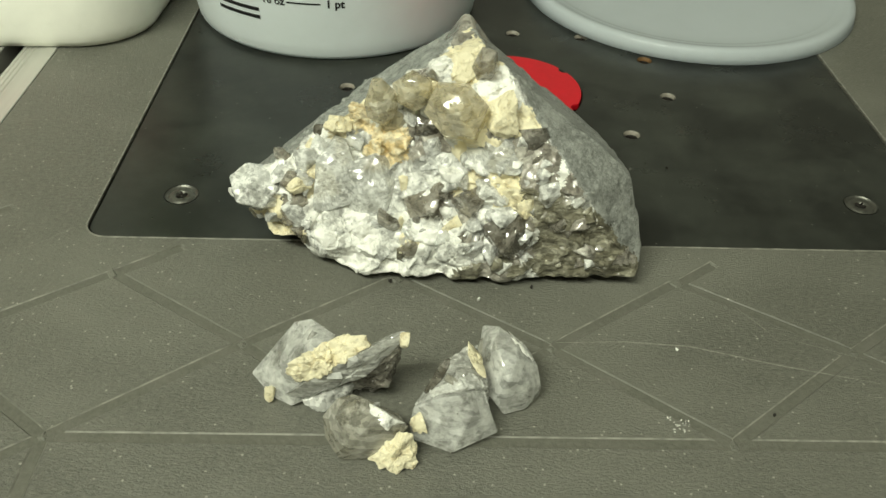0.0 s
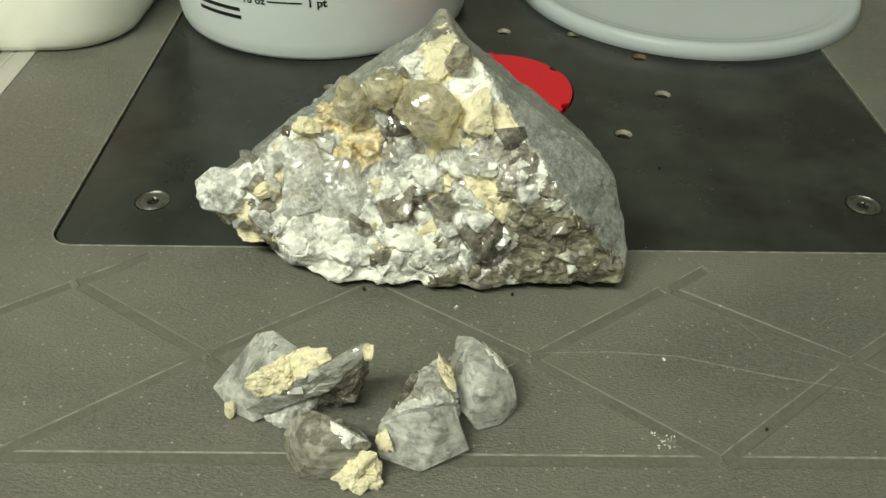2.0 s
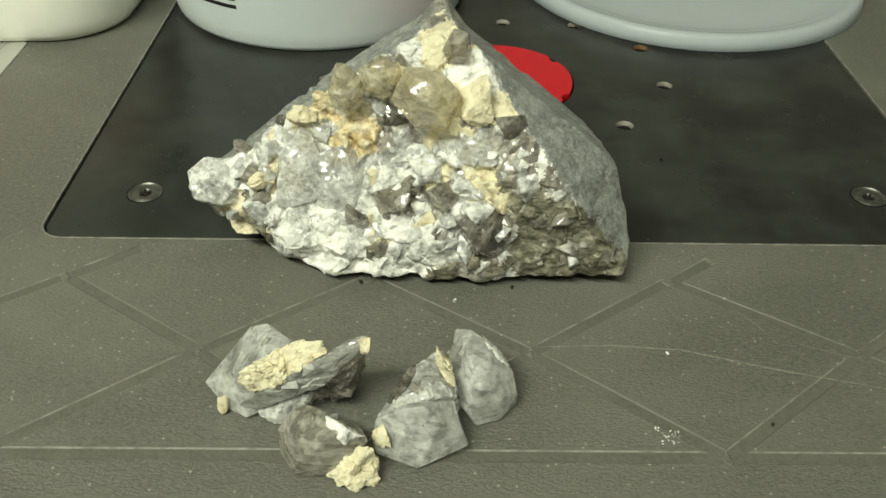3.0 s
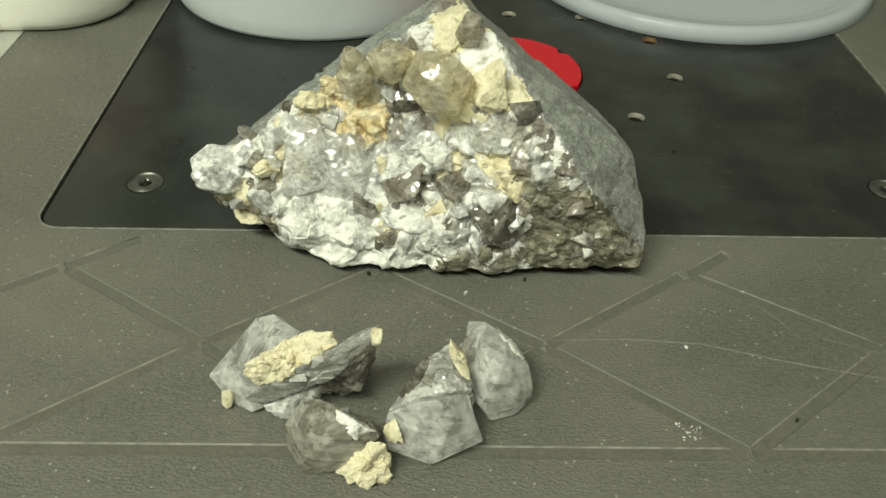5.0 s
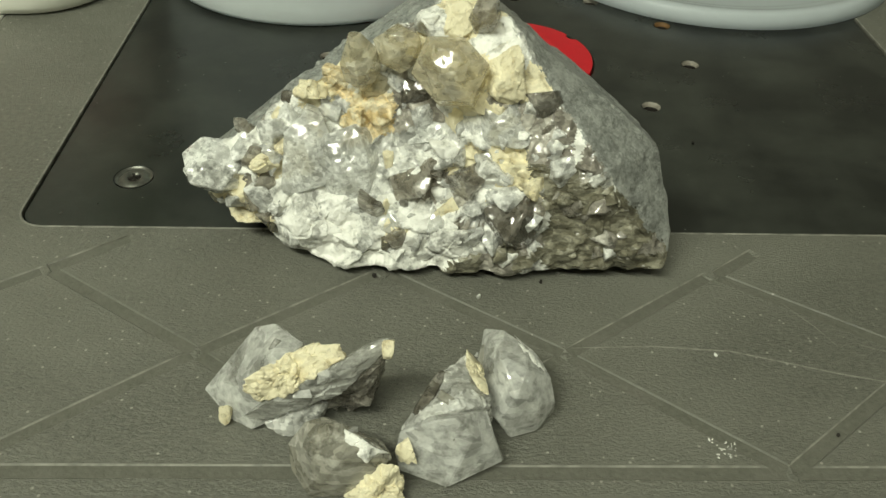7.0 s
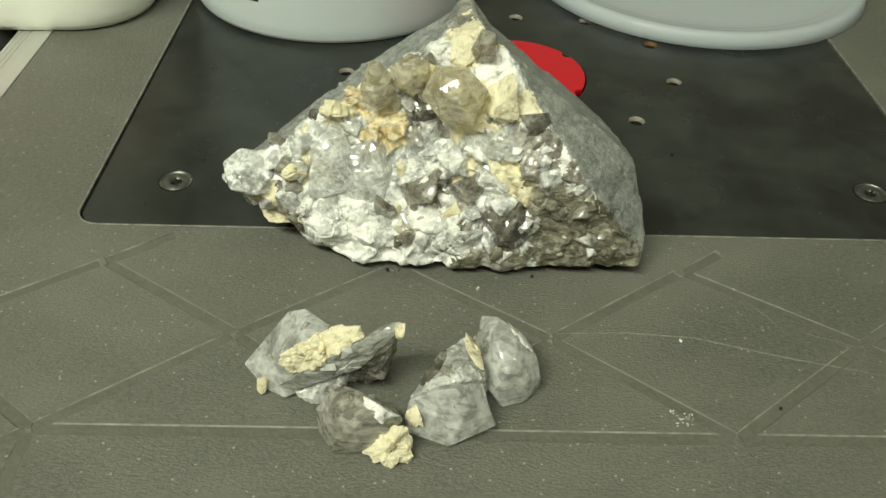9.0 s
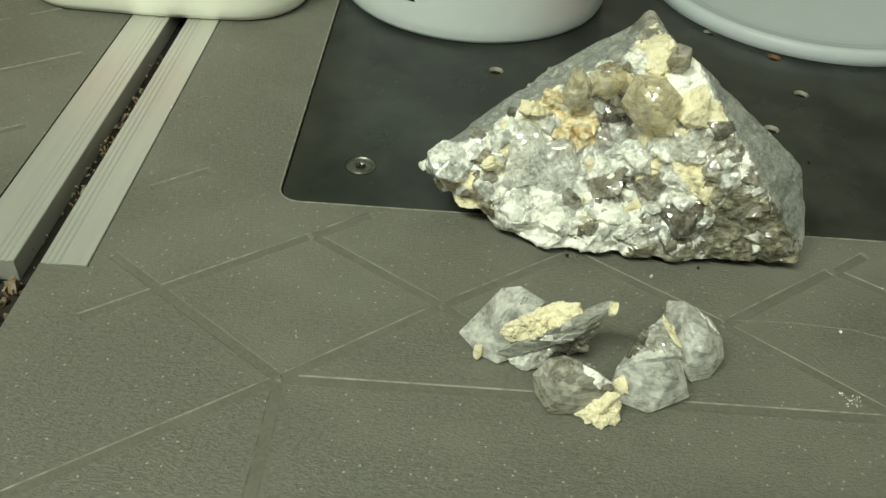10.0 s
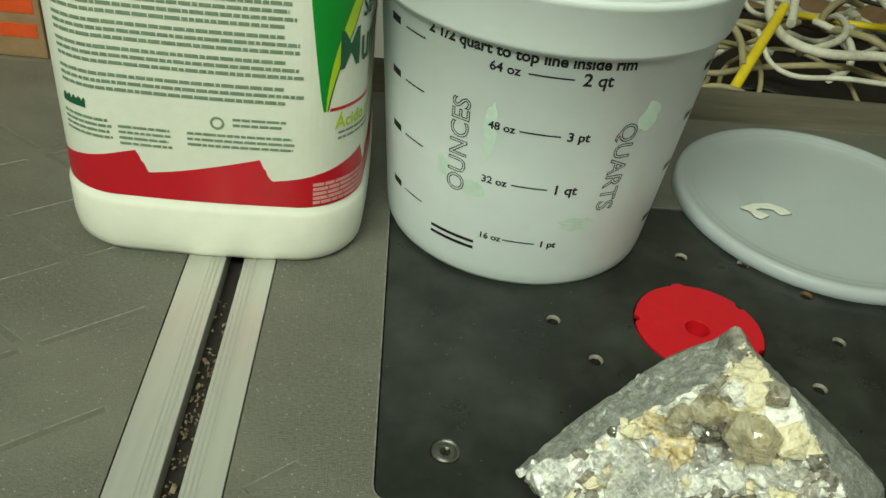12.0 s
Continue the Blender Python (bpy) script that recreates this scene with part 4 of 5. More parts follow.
def bin_of_cables():
    t = thing("cable_bin", (0.42, 0.56, -0.9), "open brown cardboard bin full of tangled cables", "bin")
    for b in ((-0.26, 0.34, -0.165, -0.157, 0.0, 0.872), (-0.26, 0.34, 0.240, 0.248, 0.0, 0.91), (-0.268, -0.26, -0.165, 0.248, 0.0, 0.93), (0.34, 0.348, -0.165, 0.248, 0.0, 0.91)):
        part("side", box(*b), CARD, t)
    part("bottom", box(-0.26, 0.34, -0.157, 0.24, 0.80, 0.806), DARK, t, "dark cardboard floor")
    rng = random.Random(12)
    kinds = [(CAB_WHITE, "dirty white plastic cable in a tangle"), (CAB_TAN, "tan plastic cable in a tangle"), (CAB_YELLOW, "yellow plastic cable in a tangle"), (CAB_BLACK, "black rubber cable in a tangle")]
    for i in range(64):
        m, label = kinds[rng.choices((0, 1, 2, 3), (10, 8, 1.2, 7))[0]]
        x, y = rng.uniform(0.20, 0.72), rng.uniform(0.42, 0.77)
        z = -0.085 + 0.075 * (i / 64) + rng.uniform(0, 0.012)
        a, pts = rng.uniform(0, 6.28), []
        for _ in range(rng.randint(3, 7)):
            pts.append((min(0.745, max(0.175, x)), min(0.785, max(0.415, y)), z + rng.uniform(-0.012, 0.014)))
            a += rng.uniform(-1.1, 1.1)
            s = rng.uniform(0.025, 0.06)
            x, y = x + s * math.cos(a), y + s * math.sin(a)
        cable(rng, pts, rng.choice((0.0022, 0.0028, 0.0033)), m, label)
    cable(rng, [(0.262, 0.418, -0.030), (0.285, 0.450, -0.006), (0.325, 0.512, 0.016)], 0.0045, CAB_YELLOW, "bright yellow stiff cable end sticking up")
    cable(rng, [(0.33, 0.56, 0.02), (0.315, 0.50, 0.005), (0.33, 0.465, 0.000), (0.40, 0.455, 0.002), (0.50, 0.45, -0.004), (0.62, 0.46, -0.01)], 0.0042, CAB_WHITE, "thick white cable looping over the tangle")
    cable(rng, [(0.33, 0.50, 0.006), (0.36, 0.56, 0.022), (0.42, 0.58, 0.020), (0.44, 0.52, 0.014), (0.50, 0.50, 0.02), (0.58, 0.56, 0.02)], 0.0040, CAB_WHITE, "thick white cable looping over the tangle")
    cable(rng, [(0.44, 0.60, 0.03), (0.425, 0.555, 0.028), (0.45, 0.53, 0.026), (0.52, 0.525, 0.022), (0.60, 0.56, 0.02), (0.66, 0.60, 0.01)], 0.0038, CAB_WHITE, "thick white cable looping over the tangle")
    cable(rng, [(0.275, 0.44, -0.01), (0.278, 0.47, 0.0), (0.27, 0.50, 0.012), (0.285, 0.53, 0.016)], 0.0030, CAB_TAN, "tan plastic cable in a tangle")


bin_of_cables()


def small_carton():
    t = thing("carton", (-0.275, 0.365, 0.0), "small brown carton with red printed stripes", "box")
    part("shell", box(-0.052, 0.05, -0.042, 0.05, 0.0, 0.075, 0.001), CARD, t)
    for z in (0.014, 0.030):
        part("printed_stripe", box(-0.040, 0.046, -0.0424, -0.0419, z, z + 0.009), INK_ORANGE, t)
    part("label", box(-0.02, 0.04, -0.0424, -0.0419, 0.045, 0.062), PAPER, t, "white paper label")


small_carton()


# ---------------------------------------------------------------- the crystal rock
from mathutils import kdtree
from mathutils.bvhtree import BVHTree

ROCK = thing("crystal_rock", (0, 0, 0), "rough grey rock crusted with smoky quartz crystals", "rock")
ROCK_SHAPE = [
    (0.066, -0.004, 0.006), (0.091, -0.0222, 0.0036), (0.114, -0.0235, 0.0042), (0.144, -0.0235, 0.0036), (0.1775, -0.0240, 0.0058),
    (0.100, -0.006, 0.000), (0.170, -0.008, 0.000),
    (0.179, 0.000, 0.000), (0.166, 0.034, 0.000), (0.120, 0.046, 0.000), (0.082, 0.032, 0.000), (0.062, 0.016, 0.002),
    (0.0495, 0.002, 0.017), (0.0535, -0.006, 0.024), (0.060, 0.010, 0.0235),
    (0.1785, -0.019, 0.014), (0.1735, -0.010, 0.0343), (0.1685, 0.019, 0.0300), (0.1570, -0.0235, 0.0355), (0.1525, -0.0235, 0.0200),
    (0.124, 0.032, 0.0625), (0.131, 0.002, 0.0650), (0.1425, -0.0105, 0.0530), (0.113, 0.010, 0.0590), (0.0975, 0.029, 0.0465), (0.087, 0.021, 0.0385), (0.107, 0.033, 0.0498)]
# hollows of the crystal face: centre (x, z), radius, depth
HOLLOWS = [((0.106, 0.035), 0.020, 0.0060), ((0.113, 0.0435), 0.009, 0.0040), ((0.128, 0.030), 0.014, 0.0030), ((0.089, 0.034), 0.012, 0.0030)]


def rock_body():
    """The mass of the rock: an even, dense skin over its rough outline, hollowed, then broken into blocks."""
    bm = hull(ROCK_SHAPE)
    bmesh.ops.dissolve_limit(bm, angle_limit=radians(3), verts=bm.verts[:], edges=bm.edges[:])
    bmesh.ops.bevel(bm, geom=bm.edges[:], offset=0.0016, segments=2, affect="EDGES", profile=0.5, clamp_overlap=True)
    bmesh.ops.triangulate(bm, faces=bm.faces[:])
    for _ in range(10):
        long = [e for e in bm.edges if e.calc_length() > 0.00125]
        if not long:
            break
        bmesh.ops.subdivide_edges(bm, edges=long, cuts=1)
        bmesh.ops.triangulate(bm, faces=[f for f in bm.faces if len(f.verts) > 3])
    bmesh.ops.remove_doubles(bm, verts=bm.verts[:], dist=0.00022)
    bmesh.ops.triangulate(bm, faces=[f for f in bm.faces if len(f.verts) > 3])
    bmesh.ops.recalc_face_normals(bm, faces=bm.faces)
    bm.verts.index_update()
    p = np.array([v.co[:] for v in bm.verts])
    faces = [tuple(v.index for v in f.verts) for f in bm.faces]
    ends = np.array([(e.verts[0].index, e.verts[1].index) for e in bm.edges])
    bm.normal_update()
    blend = np.array([v.normal[:] for v in bm.verts])
    bm.free()
    degree = np.bincount(ends.ravel(), minlength=len(p))[:, None]

    def relax(a, times):
        for _ in range(times):
            s = np.zeros_like(a)
            np.add.at(s, ends[:, 0], a[ends[:, 1]])
            np.add.at(s, ends[:, 1], a[ends[:, 0]])
            a = 0.4 * a + 0.6 * s / degree
        return a

    p = relax(p, 3)
    blend = relax(blend, 8)
    blend /= np.linalg.norm(blend, axis=1)[:, None]
    limit = 0.143 + 0.80 * (0.053 - p[:, 2])
    front = np.clip((0.25 - blend[:, 1]) / 0.35, 0, 1) * np.clip((0.62 - blend[:, 0]) / 0.2, 0, 1) * np.clip((p[:, 2] - 0.0005) / 0.006, 0.15, 1)
    front = front * np.clip((limit + 0.001 - p[:, 0]) / 0.006, 0.0, 1)
    for (x, z), r, depth in HOLLOWS:
        fall = np.exp(-((p[:, 0] - x) ** 2 + (p[:, 2] - z) ** 2) / (r * r) * 1.2)
        p[:, 1] += depth * fall * front

    swirl = np.stack([fbm(p + k, 210.0, 2) for k in (0.0, 3.1, 7.7)], 1)

    def blocks(step, seed, tilt, warp=0.0009):
        r = np.random.RandomState(seed)
        lo, hi = p.min(0) - step, p.max(0) + step
        count = int(np.prod((hi - lo) / step))
        s = lo + r.rand(count, 3) * (hi - lo)
        tree = kdtree.KDTree(count)
        for i, q in enumerate(s):
            tree.insert(q, i)
        tree.balance()
        which = np.array([tree.find(q)[1] for q in p + warp * swirl])
        slope = r.normal(0, tilt, (count, 3)) / step
        return np.clip(r.uniform(-1, 1, count)[which] + ((p - s[which]) * slope[which]).sum(1), -1.7, 1.7), which, s

    big, which, seeds = blocks(0.0080, 21, 1.2)
    middle, _, _ = blocks(0.0042, 17, 1.1)
    small, _, _ = blocks(0.0021, 8, 1.0, 0.0003)
    ledge, _, _ = blocks(0.017, 5, 0.5, 0.003)
    grain, soft = fbm(p, 300.0, 2), fbm(p, 60.0, 3)
    olive = (p[:, 0] > 0.143 + 0.002 * soft) & (p[:, 2] < 0.032 + 0.002 * soft)
    front_move = np.where(olive, 0.00045 * big + 0.00045 * middle + 0.00016 * small, 0.00110 * big + 0.00065 * middle + 0.00014 * small) + 0.00012 * grain
    move = front * front_move + (1 - front) * (0.00035 * soft + 0.00042 * ledge + 0.00012 * middle + 0.00004 * small + 0.00008 * grain)
    p = p + blend * move[:, None]
    p = relax(p, 1)
    p[:, 2] = np.maximum(p[:, 2], 0.0002)
    # kinds of mineral, block by block: 0 white, 1 cream, 2 ochre, 3 grey, 4 smoky, 5 olive, 6 side
    rng = np.random.RandomState(5)
    spots = [((0.0985, 0.036), 0.0065, 2), ((0.090, 0.043), 0.006, 1), ((0.0925, 0.0405), 0.004, 2), ((0.136, 0.0475), 0.009, 1), ((0.137, 0.027), 0.006, 1), ((0.126, 0.031), 0.005, 1),
             ((0.088, 0.0135), 0.011, 0), ((0.113, 0.011), 0.009, 0), ((0.131, 0.027), 0.006, 0), ((0.061, 0.026), 0.010, 0), ((0.119, 0.062), 0.007, 1), ((0.120, 0.018), 0.005, 0),
             ((0.070, 0.012), 0.006, 1), ((0.104, 0.026), 0.006, 3), ((0.0805, 0.0385), 0.007, 0), ((0.140, 0.041), 0.006, 4), ((0.110, 0.0245), 0.006, 4), ((0.112, 0.044), 0.007, 4)]
    kinds = []
    for x, y, z in seeds:
        k = rng.choice([0, 1, 3, 4], p=[0.46, 0.10, 0.28, 0.16])
        if x > 0.145 and z < 0.030:
            k = rng.choice([5, 4, 3], p=[0.86, 0.10, 0.04])
        elif x > 0.118 and z < 0.0085:
            k = rng.choice([5, 3, 4], p=[0.5, 0.3, 0.2])
        for (sx, sz), r, kind in spots:
            if math.hypot(x - sx, z - sz) < r * rng.uniform(0.75, 1.15):
                k = kind
        kinds.append(int(k))
    kinds = np.array(kinds)
    grey = p[:, 0] - limit + 0.0018 * soft > 0
    edge = np.clip((0.25 - blend[:, 1]) / 0.35, 0, 1) + 0.12 * soft - 2.0 * ((p[:, 1] + 0.003 * soft > 0.018) & (p[:, 0] < 0.114))
    ob = pydata("matrix", p, faces, [M_WHITE, M_CREAM, M_ORANGE, M_GREY, M_SMOKY, M_OLIVE, M_SIDE], ROCK)
    first = [q.vertices[0] for q in ob.data.polygons]
    ob.data.polygons.foreach_set("material_index", [int(kinds[which[i]]) if edge[i] > 0.5 and not grey[i] else 6 for i in first])
    return BVHTree.FromPolygons([tuple(q) for q in p], faces)


SKIN = rock_body()


def face_at(x, z):
    hit, normal, _, _ = SKIN.ray_cast(Vector((x, -0.2, z)), Vector((0, 1, 0)))
    return (hit, normal) if hit else (Vector((x, 0, z)), Vector((0, -1, 0)))


def quartz_point(x, z, wide, long, material, axis=(0, -0.4, 1), out=0.001, seed=0, tip=0.35, flat=0.8, worn=0.00022):
    """A six-sided quartz point with uneven sides and an off-centre tip, grown into the rock's face at (x, z)."""
    hit, _ = face_at(x, z)
    rng = random.Random(seed * 7 + 1)
    turn = Vector(axis).normalized().to_track_quat("Z", "Y").to_matrix().to_4x4()
    m = Matrix.Translation(hit + Vector((0, 0.0026 - out, -0.0008))) @ turn @ pose(0, 0, 0, 0, 0, rng.uniform(0, 60))
    pts = []
    wide, long = wide * 0.86, long * 0.92
    reach = [rng.uniform(0.62, 1.15) for _ in range(6)]
    for h, k in ((-0.5, 0.80), (-0.36, 1.0), (0.5 - tip, 1.0)):
        for i in range(6):
            a = radians(60 * i + rng.uniform(-4, 4))
            slip = rng.uniform(-0.16, 0.16) if h > 0 else rng.uniform(-0.03, 0.03)
            pts.append(m @ Vector((wide / 2 * k * reach[i] * math.cos(a), wide / 2 * flat * k * reach[i] * math.sin(a), long * (h + slip))))
    ax, ay = rng.uniform(-0.25, 0.25), rng.uniform(-0.2, 0.2)
    for dx in (-0.12, 0.10):
        pts.append(m @ Vector((wide / 2 * (ax + dx), wide / 2 * flat * ay, long * 0.5)))
    return gem("crystal", pts, material, ROCK, worn)


def crystal_block(x, z, wide, tall, deep, material, seed, out=0.001, count=12, worn=0.0003):
    """A broken, many-sided piece of quartz in the rock's face."""
    hit, _ = face_at(x, z)
    rng = random.Random(seed)
    pts = []
    for i in range(count):
        k = 1 - 2 * (i + 0.5) / count
        a = 2.4 * i + rng.uniform(-0.4, 0.4)
        r = math.sqrt(1 - k * k)
        s = rng.uniform(0.70, 1.08)
        pts.append(hit + Vector((wide / 2 * s * r * math.cos(a), 0.0026 - out + deep / 2 * s * r * math.sin(a), tall / 2 * s * k)))
    return gem("crystal", pts, material, ROCK, worn)


def crust(x, z, wide, tall, deep, material, seed, out=0.0, rough=0.0008):
    """A broken lump of crust in the rock's face."""
    hit, _ = face_at(x, z)
    rng = random.Random(seed)
    pts = []
    for _ in range(12):
        v = Vector((rng.gauss(0, 1), rng.gauss(0, 1), rng.gauss(0, 1))).normalized()
        pts.append((x + v.x * wide / 2, hit.y - out + 0.0012 + v.y * deep / 2, z + v.z * tall / 2))
    return lump("crust", pts, material, ROCK, seed, rough * 0.6, 5, 40, 0.0032)


def shard(centre, normal, size, material, rng, parent=ROCK, name="crystal"):
    """A broken angular splinter of crystal half sunk in the rock."""
    turn = normal.to_track_quat("Z", "Y").to_matrix().to_4x4() @ pose(0, 0, 0, rng.gauss(0, 20), rng.gauss(0, 20), rng.uniform(0, 360))
    m = Matrix.Translation(centre) @ turn
    sx, sy, sz = size * rng.uniform(0.7, 1.25), size * rng.uniform(0.5, 0.9), size * rng.uniform(0.22, 0.40)
    pts = []
    for x in (-1, 1):
        for y in (-1, 1):
            for z in (-1, 1):
                k = rng.uniform(0.30, 1.0) if z > 0 else 1.0
                pts.append(m @ Vector((x * sx / 2 * k * rng.uniform(0.75, 1.1), y * sy / 2 * k * rng.uniform(0.75, 1.1), z * sz * rng.uniform(0.4, 1.0))))
    pts.append(m @ Vector((rng.uniform(-0.2, 0.2) * sx, rng.uniform(-0.2, 0.2) * sy, sz * 1.15)))
    return gem(name, pts, material, parent, size * 0.025)


KEEP_CLEAR = [(0.084, 0.030, 0.008), (0.1200, 0.0535, 0.010), (0.0985, 0.034, 0.008), (0.134, 0.053, 0.008), (0.061, 0.024, 0.009), (0.0955, 0.0255, 0.006), (0.0915, 0.044, 0.005)]


def shards():
    """Small intergrown splinters between the large crystals."""
    rng = random.Random(77)
    made = 0
    while made < 190:
        x, z = rng.uniform(0.058, 0.168), rng.uniform(0.009, 0.062)
        if x - (0.143 + 0.80 * (0.053 - z)) > -0.002:
            continue
        if any(math.hypot(x - a, z - c) < r for a, c, r in KEEP_CLEAR):
            continue
        hit, normal, _, _ = SKIN.ray_cast(Vector((x, -0.2, z)), Vector((0, 1, 0)))
        if hit is None or hit.y > (0.006 if x < 0.112 else 0.016):
            continue
        normal = (normal + Vector((0, -1.2, 0.5))).normalized()
        size = rng.uniform(0.0035, 0.0085)
        if x > 0.143 and z < 0.031:
            pool = ((Q_SMOKY, 2), (M_OLIVE, 7), (M_SMOKY, 2), (M_GREY, 1))
        elif x > 0.138 and z > 0.03:
            pool = ((Q_MILKY, 4), (M_GREY, 4), (Q_SMOKY, 3), (Q_CLEAR, 3))
            size *= 0.7
        elif z < 0.012:
            pool = ((M_GREY, 4), (M_WHITE, 3), (M_OLIVE, 2), (Q_MILKY, 2))
        else:
            pool = ((Q_CLEAR, 5), (Q_MILKY, 5), (Q_SMOKY, 2.6), (M_WHITE, 5), (M_CREAM, 1.2), (Q_DARK, 0.5))
        material = rng.choices([a for a, _ in pool], [b for _, b in pool])[0]
        shard(hit - normal * 0.0008, normal, size, material, rng)
        made += 1


shards()


def herkimer(x, z, wide, tall, material, tilt, out, seed):
    """A short double-ended quartz crystal standing free of the rock's face."""
    hit, _ = face_at(x, z)
    rng = random.Random(seed)
    m = pose(x, hit.y - out, z, *tilt)
    pts = []
    for h, k in ((-0.5, 0.12), (-0.16, 1.0), (0.16, 1.0), (0.5, 0.36)):
        for i in range(6):
            a = radians(60 * i + 12)
            q = k * (1 + 0.10 * math.sin(i * 2.1 + seed))
            pts.append(m @ Vector((wide / 2 * q * math.cos(a), wide / 2 * q * math.sin(a), tall * (h + rng.uniform(-0.03, 0.03)))))
    return gem("crystal", pts, material, ROCK, 0.0002)


# the large crystals and lumps, from the tip to the shoulder
crystal_block(0.0605, 0.0240, 0.0200, 0.0185, 0.018, Q_MILKY, 31, 0.001, 16)
crystal_block(0.0555, 0.0205, 0.0110, 0.0120, 0.013, Q_MILKY, 32, 0.000, 11)
crystal_block(0.0660, 0.0165, 0.0110, 0.0080, 0.010, M_GREY, 30, 0.000, 11)
quartz_point(0.0740, 0.0215, 0.0095, 0.0130, Q_SMOKY, (-0.5, -0.8, 0.3), 0.001, 2)
crust(0.0685, 0.0100, 0.014, 0.008, 0.009, M_CREAM, 34, 0.001)
quartz_point(0.0690, 0.0335, 0.0090, 0.0130, Q_SMOKY, (-0.6, -0.2, 0.7), 0.000, 3)
quartz_point(0.0745, 0.0325, 0.0110, 0.0170, Q_MILKY, (0.25, -0.35, 1), 0.001, 1)
crust(0.0735, 0.0275, 0.010, 0.006, 0.007, M_CREAM, 29, 0.0015)
gem("crystal", [(x, y + 0.0055, z - 0.0018) for x, y, z in (
    (0.0772, -0.0185, 0.0225), (0.0790, -0.0195, 0.0215), (0.0890, -0.0185, 0.0245), (0.0918, -0.0150, 0.0318), (0.0885, -0.0100, 0.0395), (0.0838, -0.0090, 0.0412), (0.0785, -0.0130, 0.0365), (0.0850, -0.0172, 0.0330),
    (0.0800, -0.006, 0.022), (0.090, -0.003, 0.030), (0.084, 0.002, 0.040), (0.078, -0.002, 0.032))], Q_CLEAR, ROCK, 0.0003, "large pale quartz point")
quartz_point(0.0955, 0.0255, 0.0185, 0.0230, Q_CLEAR, (0.35, -0.55, -0.8), 0.001, 5, 0.42)
crust(0.0860, 0.0130, 0.020, 0.016, 0.012, M_WHITE, 33, 0.002)
crust(0.0950, 0.0105, 0.016, 0.012, 0.010, M_WHITE, 45, 0.001)
crystal_block(0.0800, 0.0095, 0.0090, 0.0075, 0.009, Q_MILKY, 46, 0.001)
quartz_point(0.1010, 0.0170, 0.0085, 0.0240, Q_SMOKY, (-0.25, -0.45, 0.9), 0.001, 6)
crust(0.0986, 0.0342, 0.014, 0.012, 0.007, M_ORANGE, 35, 0.0008)
crust(0.0915, 0.0440, 0.010, 0.013, 0.008, M_ORANGE, 36, 0.0005)
crust(0.0850, 0.0420, 0.010, 0.006, 0.008, M_CREAM, 47, 0.0)
herkimer(0.0980, 0.0510, 0.0095, 0.0180, Q_AMBER, (12, -10, 10), 0.0015, 7)
quartz_point(0.1010, 0.0440, 0.0120, 0.0160, Q_AMBER, (-0.3, -0.4, 0.9), 0.001, 22)
herkimer(0.1075, 0.0545, 0.0120, 0.0130, Q_AMBER, (35, 40, 0), 0.0020, 8)
herkimer(0.1200, 0.0535, 0.0180, 0.0190, Q_AMBER, (49.5, 0, -12), 0.0060, 9)
quartz_point(0.1120, 0.0440, 0.0150, 0.0150, Q_DARK, (0.6, -0.5, 0.4), 0.000, 10)
quartz_point(0.1285, 0.0640, 0.0125, 0.0145, Q_SMOKY, (0.2, -0.7, 0.8), 0.002, 11)
crust(0.1345, 0.0530, 0.017, 0.016, 0.010, M_CREAM, 37, 0.002)
crust(0.1265, 0.0450, 0.012, 0.007, 0.007, M_CREAM, 50, 0.0005)
crust(0.1225, 0.0600, 0.012, 0.013, 0.008, M_CREAM, 38, 0.001)
crust(0.1165, 0.0595, 0.012, 0.010, 0.010, M_WHITE, 39, 0.001)
quartz_point(0.1420, 0.0465, 0.0130, 0.0160, Q_DARK, (0.3, -0.5, 0.8), 0.001, 12)
quartz_point(0.1337, 0.0415, 0.0170, 0.0190, Q_CLEAR, (0.3, -0.7, -0.4), 0.0010, 13)
quartz_point(0.1145, 0.0360, 0.0130, 0.0200, Q_MILKY, (0.9, -0.35, 0.35), 0.0005, 14)
quartz_point(0.1110, 0.0250, 0.0160, 0.0190, Q_SMOKY, (0.4, -0.9, 0.3), 0.0005, 15)
quartz_point(0.1240, 0.0262, 0.0140, 0.0180, Q_SMOKY, (-0.2, -0.6, 0.8), 0.0010, 16)
crystal_block(0.1363, 0.0185, 0.0200, 0.0200, 0.014, Q_DARK, 17, 0.0010, 14)
crystal_block(0.1350, 0.0255, 0.0150, 0.0080, 0.012, Q_MILKY, 18, 0.0015, 12)
crust(0.1410, 0.0275, 0.012, 0.010, 0.006, M_CREAM, 40, 0.0005)
crust(0.1312, 0.0300, 0.011, 0.010, 0.007, M_WHITE, 41, 0.001)
quartz_point(0.1490, 0.0335, 0.0110, 0.0130, Q_MILKY, (-0.5, -0.7, 0.3), 0.0005, 19)
crust(0.1130, 0.0105, 0.015, 0.010, 0.007, M_WHITE, 42, 0.001)
crust(0.1215, 0.0130, 0.015, 0.012, 0.008, M_WHITE, 43, 0.0020)
quartz_point(0.1065, 0.0120, 0.0110, 0.0150, Q_SMOKY, (0.3, -0.6, 0.7), 0.0005, 23)
crystal_block(0.0790, 0.0390, 0.0060, 0.0060, 0.006, Q_DARK, 20, 0.0005, 10)
crystal_block(0.1090, 0.0198, 0.0045, 0.0045, 0.004, Q_DARK, 21, 0.0015, 10)


